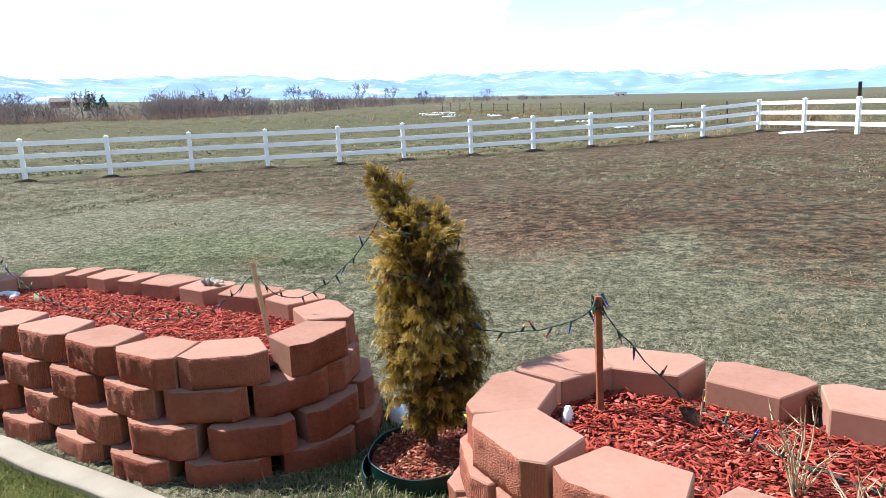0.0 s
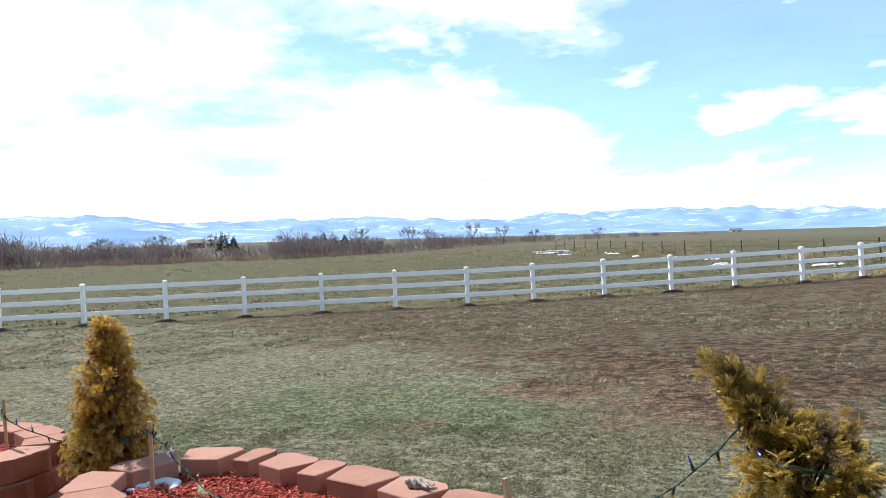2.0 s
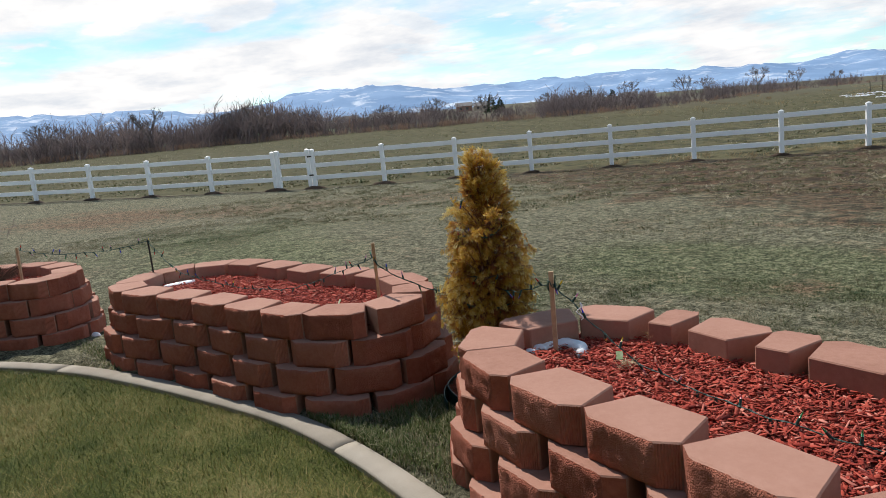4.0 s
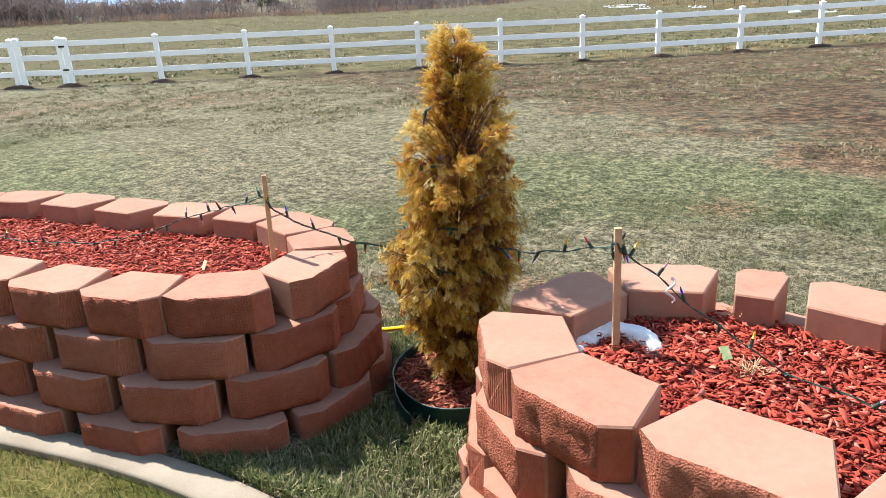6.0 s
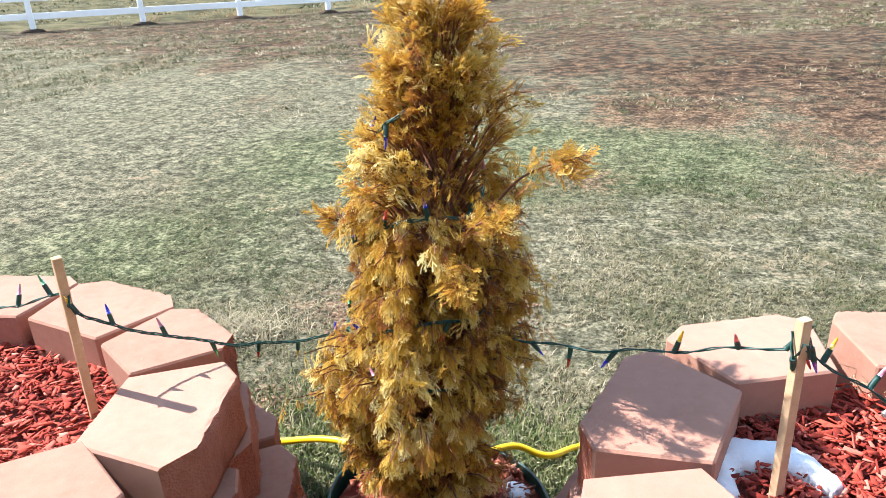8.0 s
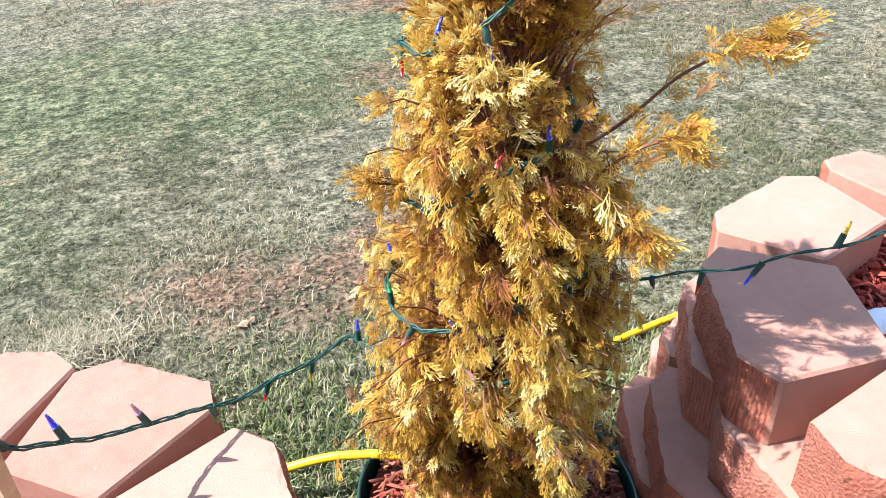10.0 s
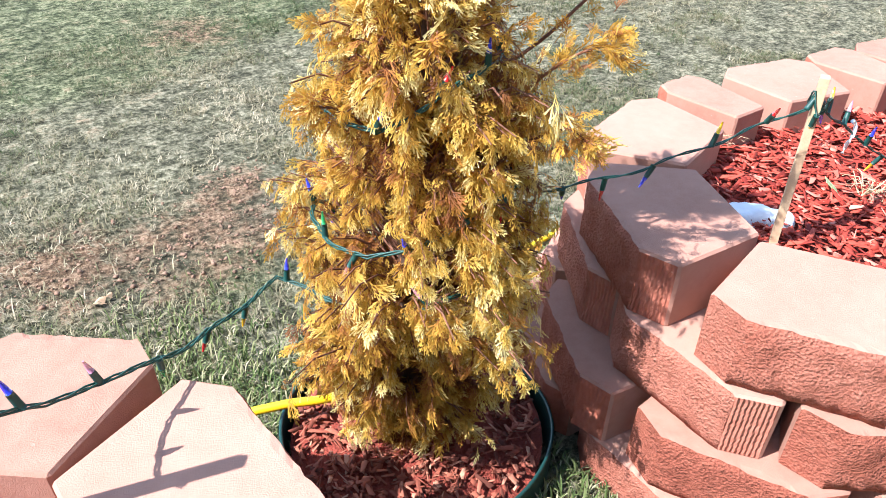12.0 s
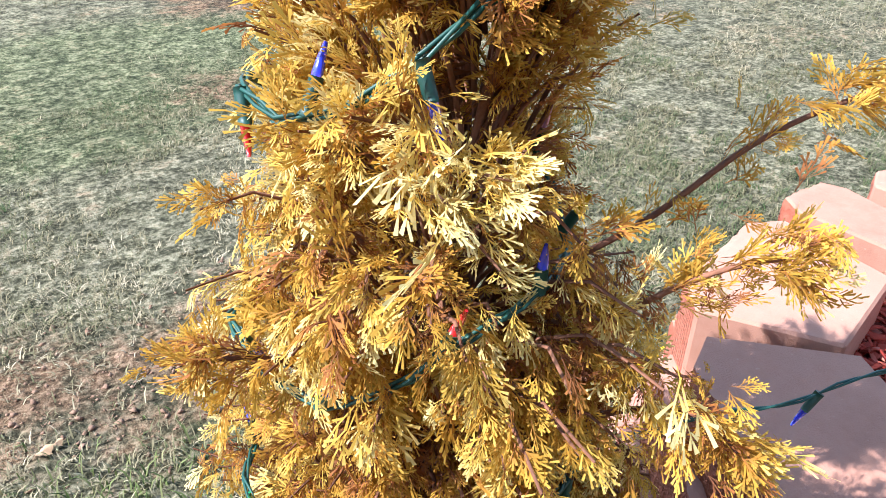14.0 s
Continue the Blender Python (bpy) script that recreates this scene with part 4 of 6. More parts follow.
def edging_ring(at, radius, start, seed):
    """A strip of green plastic lawn edging rolled into a ring, its end overlapping, filled with chips."""
    ring = thing("edging_ring", at, "green plastic edging strip rolled into a tree ring", "tree ring", "edging rings under the trees")
    bm = bmesh.new()
    n = 72
    loops = []
    for k in range(n + 9):
        a = start + 2 * math.pi * k / n
        r = radius + 0.012 * math.sin(2 * a + seed) + (0.006 + 0.09 * ((k - n) / 9) ** 1.3 if k > n else 0.0)
        h = 0.098 + 0.006 * math.sin(5 * a)
        loops.append([bm.verts.new((math.cos(a) * (r + o), math.sin(a) * (r + o), z)) for o, z in ((-0.003, -0.05), (-0.003, h), (-0.004, h + 0.004), (0.0, h + 0.007), (0.004, h + 0.004), (0.003, h), (0.003, -0.05))])
    for a, b in zip(loops, loops[1:]):
        for k in range(6):
            bm.faces.new((a[k], b[k], b[k + 1], a[k + 1])).smooth = True
    bmesh.ops.recalc_face_normals(bm, faces=bm.faces)
    part("strip", bm, GREEN_PLASTIC, ring)
    bm = bmesh.new()
    mid = bm.verts.new((0, 0, 0.085))
    rim = [bm.verts.new((math.cos(2 * math.pi * k / 40) * (radius - 0.006), math.sin(2 * math.pi * k / 40) * (radius - 0.006), 0.062)) for k in range(40)]
    for k in range(40):
        bm.faces.new((mid, rim[k], rim[(k + 1) % 40]))
    part("soil", bm, MULCH_BED, ring)
    rng = np.random.RandomState(seed)
    q, w = rng.uniform(0, 2 * np.pi, 1300), (radius - 0.02) * np.sqrt(rng.uniform(0, 1, 1300))
    pts = np.stack([np.cos(q) * w, np.sin(q) * w], -1)
    part("mulch", chip_mesh(pts, 0.078, rng, 0.85), CHIP_DULL, ring, "faded reddish-brown wood chips", "stuff")
    return ring


CHIP_DULL = toned("faded_chips", [(0.0, (0.09, 0.03, 0.02)), (0.4, (0.27, 0.075, 0.045)), (0.75, (0.39, 0.145, 0.09)), (1.0, (0.50, 0.29, 0.19))], 0.9, fine=60.0)
edging_ring((-3.03, 5.575, 0.012), 0.295, radians(225), 3)
edging_ring((0.92, 4.53, 0.0), 0.285, radians(200), 6)

# ---- stakes ----


def stake(name, foot, top, size, mat, label):
    """A squared stick standing in a bed, a little out of true."""
    ob = thing(name, foot, label, "stake", "stakes that carry the lights")
    d = Vector(top) - Vector(foot)
    turn = d.to_track_quat("Z", "Y").to_matrix().to_4x4()
    bm = bmesh.new()
    box(bm, (size, size * 0.8, d.length + 0.1), (0, 0, d.length / 2 - 0.05), None, size * 0.08)
    for v in bm.verts:
        v.co += Vector((noise.noise(v.co * 9), noise.noise(v.co * 9 + Vector((4, 0, 0))), 0)) * size * 0.08
        v.co = turn @ v.co
    part("stick", bm, mat, ob)
    return ob


stake("wooden_stake", (-2.333, 5.240, 0.50), (-2.337, 5.247, 0.877), 0.021, PALE_WOOD, "pale square wooden stake standing in snow and mulch")
stake("wooden_stake", (-0.020, 4.790, 0.50), (-0.095, 4.815, 0.890), 0.022, PALE_WOOD, "weathered pale wooden stake, leaning, in red mulch")
stake("wooden_stake", (-3.795, 5.395, 0.50), (-3.755, 5.361, 0.920), 0.019, PALE_WOOD, "thin pale wooden stake leaning in the mulch")
stake("wooden_stake", (1.698, 4.190, 0.50), (1.688, 4.213, 0.930), 0.024, RUST_WOOD, "reddish-brown stained wooden stake wound with wire")
stake("metal_rod", (-6.390, 5.050, 0.50), (-6.400, 5.050, 0.88), 0.012, DARK_METAL, "thin dark metal rod holding up the lights")
stake("wooden_stake", (-7.760, 4.380, 0.50), (-7.770, 4.390, 0.86), 0.022, PALE_WOOD, "pale wooden stake beside a dried plant")

# ---- string lights ----


def sag(a, b, drop, n=12):
    a, b = Vector(a), Vector(b)
    return [a.lerp(b, k / n) - Vector((0, 0, drop * 4 * (k / n) * (1 - k / n))) for k in range(n + 1)]


def coil(centre, z0, z1, radius, turns, start, n=14):
    total = int(turns * n)
    out = []
    for k in range(total + 1):
        f = k / total
        a = start + 2 * math.pi * turns * f
        r = radius(z0 + (z1 - z0) * f)
        out.append(Vector((centre[0] + math.cos(a) * r, centre[1] + math.sin(a) * r, z0 + (z1 - z0) * f + 0.02 * math.sin(3 * a))))
    return out


def socket_meshes():
    bm = bmesh.new()
    tube(bm, [(0, 0, 0), (0, 0, 0.006), (0, 0, 0.022), (0, 0, 0.027)], 0.0058, 8, 0.0048)
    base = bpy.data.meshes.new("socket")
    bm.to_mesh(base)
    bm.free()
    base.materials.append(WIRE)
    tips = []
    for m in TIPS:
        bm = bmesh.new()
        tube(bm, [(0, 0, 0.026), (0, 0, 0.038), (0, 0, 0.044), (0, 0, 0.050)], 0.0042, 8, 0.0014)
        me = bpy.data.meshes.new("bulb")
        bm.to_mesh(me)
        bm.free()
        me.materials.append(m)
        tips.append(me)
    return base, tips


SOCKET, TIP_MESHES = socket_meshes()


def light_string(points, label, seed, spacing=0.088, strands=2, twist=0.0018, order=()):
    """Twisted green wire with small coloured bulbs on short sockets."""
    rng = random.Random(seed)
    string = thing("string_lights", (0, 0, 0), label, "string lights", "strings of small lights")
    pts = [points[0]]
    for p in points[1:]:
        gap = (p - pts[-1]).length
        steps = max(1, int(gap / 0.02))
        last = pts[-1].copy()
        pts += [last.lerp(p, k / steps) for k in range(1, steps + 1)]
    wob = [p + Vector((noise.noise(p * 11), noise.noise(p * 11 + Vector((5, 0, 0))), noise.noise(p * 11 + Vector((0, 5, 0))))) * 0.010 for p in pts]
    bm = bmesh.new()
    for ph in (2 * math.pi * k / strands for k in range(strands)):
        strand = []
        for i, p in enumerate(wob):
            ahead = (wob[min(i + 1, len(wob) - 1)] - wob[max(i - 1, 0)]).normalized()
            side = ahead.cross(Vector((0, 0, 1)) if abs(ahead.z) < 0.9 else Vector((1, 0, 0))).normalized()
            up = side.cross(ahead)
            a = ph + i * 1.35
            strand.append(p + (side * math.cos(a) + up * math.sin(a)) * twist)
        tube(bm, strand, 0.0016, 5)
    part("wire", bm, WIRE, string)
    dist, placed = 0.05, 0
    for a, b in zip(wob, wob[1:]):
        dist += (b - a).length
        if dist > spacing:
            dist = rng.uniform(-0.02, 0.02)
            way = Vector((rng.uniform(-0.6, 0.6), rng.uniform(-0.6, 0.6), rng.choice((-1.0, -0.9, 0.9, 1.1))))
            pick = None
            if placed < len(order):
                pick, way.z = order[placed]
                way.x, way.y = way.x * 0.5, way.y * 0.5
            placed += 1
            s = new("socket", SOCKET)
            s.parent = string
            s.matrix_local = Matrix.Translation(b) @ way.to_track_quat("Z", "Y").to_matrix().to_4x4()
            t = new("bulb", TIP_MESHES[pick] if pick is not None else rng.choice(TIP_MESHES))
            t.parent = s
    return string


def crown_r2(z):
    return float(np.interp(z, [0.4, 0.63, 0.88, 1.06, 1.18, 1.28, 1.40], [0.140, 0.190, 0.165, 0.130, 0.105, 0.075, 0.03]))


ROD, CE, AW, AE, BS = Vector((-6.40, 5.05, 0.865)), Vector((-3.762, 5.370, 0.832)), Vector((-2.337, 5.247, 0.825)), Vector((-0.084, 4.812, 0.830)), Vector((1.690, 4.210, 0.890))
light_string(sag((-7.768, 4.388, 0.84), ROD, 0.07) + sag(ROD, (-5.95, 5.12, 0.60), 0.03)[1:] + spline([(-5.95, 5.12, 0.60), (-5.6, 5.25, 0.525), (-5.1, 5.28, 0.52), (-4.7, 5.40, 0.55), (-4.35, 5.50, 0.66)], 5)[1:] + sag((-4.35, 5.50, 0.66), CE, 0.0)[1:]
             , "green wire string lights sagging between stakes over mulch", 21)
light_string([CE, CE + Vector((0.012, -0.022, -0.02)), CE + Vector((0.014, 0.0, -0.045))] + sag(CE + Vector((0.014, 0.0, -0.045)), (-3.285, 5.645, 0.590), 0.05) + coil((-3.045, 5.57), 0.59, 0.60, crown_r2, 0.62, radians(165)) [1:] + coil((-3.03, 5.57), 0.60, 1.33, crown_r2, 3.4, radians(165 + 223))[1:], "green string lights leading to and wound round the tree", 22, 0.088, 3, 0.0030, [(2, 1.0), (0, 1.2), (4, 1.2), (3, -1.0), (1, -1.0), (2, -1.0), (0, 1.2)])
light_string(sag((-2.83, 5.46, 0.695), AW, 0.022), "green string lights stretched from tree to stake", 23)
light_string(coil((-2.337, 5.247), 0.842, 0.818, lambda z: 0.0165, 1.0, 0.5) + sag(AW, (-1.86, 5.17, 0.545), 0.012) + spline([(-1.86, 5.17, 0.545), (-1.6, 5.10, 0.520), (-1.2, 4.98, 0.515), (-0.8, 4.95, 0.515), (-0.45, 4.90, 0.60)], 5)[1:] + sag((-0.45, 4.90, 0.60), AE, 0.02)[1:] + sag(AE, (0.10, 4.93, 0.68), 0.05)[1:] + sag((0.10, 4.93, 0.68), (0.72, 4.60, 1.17), 0.07)[1:], "green string lights lying across mulch and rising to a tree", 24)
light_string(coil((0.90, 4.60), 1.15, 0.72, lambda z: 0.17, 2.3, radians(180)) + sag((1.08, 4.56, 0.70), BS, 0.07)[0:] + coil((1.690, 4.211), 0.915, 0.870, lambda z: 0.019, 2.0, 0.5) + sag(BS, (2.02, 4.17, 0.56), 0.02)[1:] + spline([(2.02, 4.17, 0.56), (2.12, 4.06, 0.54), (2.25, 3.92, 0.52), (2.45, 3.75, 0.52), (2.7, 3.55, 0.52), (3.1, 3.4, 0.52)], 5)[1:], "green string lights from tree to stake and over mulch", 25)

# ---- snow, tags and small things in the beds ----


def snow_patch(centres, z, height, label, spread=0.06, support="mulch"):
    """A thawing patch: a soft mound over the given centres with a ragged rim."""
    xs, ys = [c[0] for c in centres], [c[1] for c in centres]
    x0, x1, y0, y1 = min(xs) - 3 * spread, max(xs) + 3 * spread, min(ys) - 3 * spread, max(ys) + 3 * spread
    nx, ny = max(12, int((x1 - x0) / (spread * 0.22))), max(12, int((y1 - y0) / (spread * 0.22)))
    nx, ny = min(nx, 90), min(ny, 90)
    bm = bmesh.new()
    grid = {}
    for i in range(nx + 1):
        for j in range(ny + 1):
            x, y = x0 + (x1 - x0) * i / nx, y0 + (y1 - y0) * j / ny
            f = sum(math.exp(-((x - cx) ** 2 + (y - cy) ** 2) / (2 * (spread * w) ** 2)) for cx, cy, w in centres)
            f += 0.22 * noise.noise(Vector((x / spread, y / spread, z)) * 0.8)
            if f > 0.45:
                grid[i, j] = bm.verts.new((x, y, z + height * (1 - math.exp(-3.0 * (f - 0.45))) - 0.004 + height * 0.12 * noise.noise(Vector((x, y, 0)) / spread * 2)))
    for (i, j) in list(grid):
        q = [grid.get(k) for k in ((i, j), (i + 1, j), (i + 1, j + 1), (i, j + 1))]
        if all(q):
            bm.faces.new(q).smooth = True
    loose = [v for v in bm.verts if not v.link_faces]
    bmesh.ops.delete(bm, geom=loose, context="VERTS")
    rim = [e for e in bm.edges if len(e.link_faces) == 1]
    made = bmesh.ops.extrude_edge_only(bm, edges=rim)
    for v in made["geom"]:
        if isinstance(v, bmesh.types.BMVert):
            v.co.z = z - 0.02
    bmesh.ops.recalc_face_normals(bm, faces=bm.faces)
    ob = part("snow_patch", bm, SNOW)
    tagged(ob, label, "snow", "patches of old snow")


snow_patch([(-2.415, 5.11, 0.6), (-2.43, 5.17, 0.8), (-2.43, 5.24, 0.9), (-2.42, 5.31, 1.0), (-2.375, 5.36, 1.1), (-2.31, 5.36, 1.2), (-2.255, 5.33, 1.0), (-2.22, 5.28, 0.8)], 0.500, 0.030, "small thawing patch of white snow on red mulch", 0.028)
snow_patch([(-6.12, 5.04, 0.8), (-6.11, 5.09, 0.9), (-6.11, 5.14, 1.0), (-6.10, 5.19, 0.9), (-6.08, 5.24, 0.8)], 0.503, 0.018, "thin strip of old snow on red mulch", 0.036)
snow_patch([(-7.02, 4.86, 1.0), (-6.94, 4.95, 0.8), (-7.10, 4.72, 0.7)], 0.0, 0.08, "lump of old snow between two planters", 0.06)
snow_patch([(0.58, 5.02, 1.0), (0.62, 4.94, 0.8)], 0.0, 0.10, "white lump of snow behind a tree ring", 0.045)
snow_patch([(-2.835, 5.69, 1.0), (-2.81, 5.67, 0.8)], 0.085, 0.018, "small lump of snow on wood chips", 0.025)
snow_patch([(1.588, 4.11, 0.8), (1.585, 4.065, 0.7)], 0.50, 0.055, "small upright crust of snow against the blocks", 0.022)
for sx, sy, sw in ((6.9, 31.9, 0.0), (20.0, 27.0, 0.0)):
    snow_patch([(sx + 0.35 * k, sy + 0.16 * k, 0.8 + 0.2 * math.sin(k * 2)) for k in range(6)], ground_z(sx + 1, sy + 0.4) + 0.01, 0.05, "long flat strip of snow on bare yard", 0.26)
rs = random.Random(5)
for k in range(22):
    along = rs.uniform(6, 62)
    off = rs.uniform(-5.5, -0.5)
    x, y = 10.2 - 0.507 * along + 0.862 * off, 35.2 + 0.862 * along + 0.507 * off
    L = rs.uniform(0.4, 1.7)
    n = max(3, int(L / 0.4))
    snow_patch([(x + 0.862 * L * (q / n - 0.5), y + 0.45 * L * (q / n - 0.5), rs.uniform(0.6, 1.1)) for q in range(n)], ground_z(x, y) + 0.02, 0.10, "strip of old snow lying along the field fence", 0.16)


def plant_tag(at, turn, tilt):
    bm = box(bmesh.new(), (0.030, 0.0016, 0.042), (0, 0, 0.016), None, 0.0006)
    ob = part("plant_tag", bm, GREEN_TAG)
    ob.matrix_world = pose(*at, tilt, 0, turn)
    tagged(ob, "small faded green and white plastic plant tag in mulch", "plant tag")


plant_tag((-2.02, 5.275, 0.51), 35, -50)
plant_tag((-4.102, 5.296, 0.51), -20, -30)


def dry_plant(at, stems, height, spread, mat, label, seed, thick=0.0025):
    rng = random.Random(seed)
    ob = thing("dry_plant", at, label, "dry plant")
    bm = bmesh.new()
    for _ in range(stems):
        a, s = rng.uniform(0, 6.283), rng.uniform(0.2, 1.0) * spread
        h = height * rng.uniform(0.45, 1.0)
        foot = Vector((rng.uniform(-0.02, 0.02), rng.uniform(-0.02, 0.02), -0.01))
        tip = foot + Vector((math.cos(a) * s, math.sin(a) * s, h))
        mid = foot.lerp(tip, 0.55) + Vector((rng.uniform(-0.02, 0.02), rng.uniform(-0.02, 0.02), 0.02))
        tube(bm, [foot, mid, tip], thick, 5, thick * 0.4)
        for _ in range(2):
            b0 = foot.lerp(tip, rng.uniform(0.4, 0.9))
            tube(bm, [b0, b0 + Vector((rng.uniform(-1, 1), rng.uniform(-1, 1), rng.uniform(0, 1))) * height * 0.22], thick * 0.6, 4, thick * 0.25)
    part("stalk", bm, mat, ob)


dry_plant((2.28, 3.72, 0.50), 16, 0.26, 0.14, DRY_STEM, "bundle of pale dry stalks standing in red mulch", 3, 0.0035)
dry_plant((2.42, 3.58, 0.50), 10, 0.20, 0.16, DRY_STEM, "bundle of pale dry stalks standing in red mulch", 4, 0.003)
dry_plant((-1.96, 5.22, 0.50), 22, 0.05, 0.07, DRY_STEM, "flattened dry weed with a green leaf in mulch", 5, 0.0016)
dry_plant((-2.02, 5.60, 0.50), 24, 0.07, 0.07, DRY_STEM, "wisp of dry stems among mulch", 6, 0.0012)
dry_plant((-8.15, 4.25, 0.50), 130, 0.20, 0.34, BARK, "dried brown bushy plant filling a planter", 7, 0.003)
dry_plant((2.455, 4.30, 0.50), 60, 0.09, 0.05, BARK, "dark dried clump wedged between two blocks", 8, 0.003)


def build_nursery_cup():
    """A crushed black net cup with a stick in it."""
    cup = thing("net_cup", (2.02, 4.12, 0.50), "crushed black plastic net cup lying in mulch", "cup")
    bm = bmesh.new()
    n = 14
    low = [bm.verts.new((math.cos(2 * math.pi * k / n) * 0.018, math.sin(2 * math.pi * k / n) * 0.012, 0.0)) for k in range(n)]
    high = [bm.verts.new((math.cos(2 * math.pi * k / n) * 0.030 - 0.02, math.sin(2 * math.pi * k / n) * 0.014, 0.06)) for k in range(n)]
    for k in range(n):
        bm.faces.new((low[k], low[(k + 1) % n], high[(k + 1) % n], high[k]))
    bmesh.ops.solidify(bm, geom=bm.faces[:], thickness=0.002)
    part("shell", bm, GREY_CLOTH, cup)
    part("stick", tube(bmesh.new(), [(0.02, 0, -0.01), (0.035, 0.01, 0.13)], 0.004, 6, 0.003), PALE_WOOD, cup)


build_nursery_cup()


def build_knot():
    """A knotted rag with frayed ends, lying on a block."""
    rag = thing("knotted_rag", (-0.77, 5.41, 0.60), "knotted grey and white rag with frayed ends on a block", "rag")
    rng = random.Random(9)
    bm = bmesh.new()
    loop = [Vector((math.cos(a) * 0.030 - 0.02, math.sin(2 * a) * 0.018, 0.018 + 0.014 * math.sin(3 * a))) for a in (2 * math.pi * k / 20 for k in range(21))]
    tube(bm, loop, 0.014, 8)
    for k in range(9):
        a = rng.uniform(-0.8, 0.8)
        tip = Vector((0.03 + math.cos(a) * 0.055, math.sin(a) * 0.06, 0.008 + rng.uniform(0, 0.02)))
        tube(bm, [Vector((0.0, 0, 0.02)), tip * 0.5 + Vector((0, 0, 0.02)), tip], 0.010, 6, 0.004)
    part("cloth", bm, GREY_CLOTH, rag)


build_knot()


def build_tie():
    tie = thing("plastic_tie", (-2.180, 5.228, 0.715), "curled white plastic tie hanging on the wire", "tie")
    pts = [Vector((0.012 * math.sin(k * 0.9), 0.006 * math.cos(k * 0.7), 0.035 - 0.0075 * k)) for k in range(11)]
    part("strip", tube(bmesh.new(), pts, 0.0045, 6, 0.0035), WHITE_PLASTIC, tie)


build_tie()


def build_hose():
    hose = thing("garden_hose", (0, 0, 0), "bright yellow garden hose running behind the planters", "hose")
    pts = spline([(-4.2, 6.05, 0.02), (-3.75, 5.90, 0.03), (-3.41, 5.80, 0.135), (-3.28, 5.752, 0.155), (-3.15, 5.705, 0.15), (-2.98, 5.755, 0.12), (-2.84, 5.85, 0.10), (-2.73, 5.875, 0.05), (-2.55, 5.98, 0.02), (-1.9, 6.02, 0.02), (-0.9, 5.86, 0.02), (0.0, 5.55, 0.01), (0.36, 5.17, 0.0), (0.57, 5.06, -0.002), (0.76, 5.02, 0.015), (0.92, 5.02, 0.04), (1.15, 4.93, 0.03), (1.6, 5.0, 0.02)], 8)
    part("tube", tube(bmesh.new(), pts, 0.0105, 10), YELLOW_HOSE, hose)


build_hose()


def build_leaf():
    bm = bmesh.new()
    for cx, cy, s in ((0, 0, 0.021), (0.03, 0.01, 0.013)):
        mid = bm.verts.new((cx, cy, 0.020))
        rim = [bm.verts.new((cx + math.cos(a) * s * (1 + 0.3 * math.sin(5 * a)), cy + math.sin(a) * s * 0.7, 0.016 + 0.007 * math.sin(2 * a))) for a in (2 * math.pi * k / 14 for k in range(14))]
        for k in range(14):
            bm.faces.new((mid, rim[k], rim[(k + 1) % 14]))
    ob = part("fallen_leaf", bm, PALE_WOOD)
    ob.location = (-3.49, 6.55, 0.0)
    tagged(ob, "curled pale fallen leaf on thin grass", "leaf")


build_leaf()

# ---- the tree's long side branch ----


def side_branch(tree, at, points, seed, count, mat, spread):
    rng = np.random.RandomState(seed)
    loc = [Vector(p) - Vector(at) for p in points]
    path = spline(loc, 6)
    part("side_branch", tube(bmesh.new(), path, 0.0034, 6, 0.0014), TWIG, tree, "bare brown side branch with a leafy end")
    n = count
    f = rng.beta(3.0, 1.1, n)
    idx = np.clip((f * (len(path) - 1)).astype(int), 0, len(path) - 2)
    p = np.array([list(path[i]) for i in idx]) + rng.normal(0, 0.012, (n, 3))
    d = np.array([list((path[i + 1] - path[i]).normalized()) for i in idx])
    ahead = d + rng.normal(0, 0.55, (n, 3)) + np.array([0, 0, -0.15])
    part("branch_foliage", lay_sprays(p, ahead, rng.normal(0, 1, (n, 3)), rng.uniform(0.5 * spread, spread, n), np.clip(rng.normal(0.5, 0.18, n), 0, 1), rng, "branch_foliage"), mat, tree)


side_branch(tree_two, T2, [(-2.97, 5.53, 0.90), (-2.88, 5.45, 0.99), (-2.82, 5.40, 1.07), (-2.77, 5.36, 1.11), (-2.72, 5.32, 1.135)], 31, 85, FOLIAGE, 0.047)
side_branch(tree_two, T2, [(-2.97, 5.48, 0.82), (-2.93, 5.41, 0.94), (-2.89, 5.36, 1.0), (-2.84, 5.32, 1.02)], 32, 80, FOLIAGE, 0.047)
side_branch(tree_two, T2, [(-3.10, 5.55, 0.84), (-3.18, 5.54, 0.92), (-3.235, 5.535, 0.945)], 33, 60, FOLIAGE, 0.047)
side_branch(tree_two, T2, [(-2.97, 5.46, 0.78), (-2.945, 5.38, 0.87), (-2.93, 5.32, 0.91), (-2.925, 5.285, 0.90)], 37, 64, FOLIAGE, 0.048)
side_branch(tree_one, T1, [(0.86, 4.60, 1.12), (0.80, 4.62, 1.22), (0.72, 4.66, 1.30), (0.64, 4.70, 1.35)], 36, 80, GREENISH, 0.056)
side_branch(tree_one, T1, [(0.90, 4.58, 0.98), (0.96, 4.56, 1.12), (1.02, 4.55, 1.22)], 34, 60, GREENISH, 0.06)
side_branch(tree_one, T1, [(0.95, 4.58, 0.50), (1.08, 4.54, 0.62), (1.17, 4.52, 0.72)], 35, 45, GREENISH, 0.06)

# ---- grass ----
FOOT = {k: inset([tuple(p) for p in course_joints(RINGS[k])[3]], -0.05) for k in RINGS}


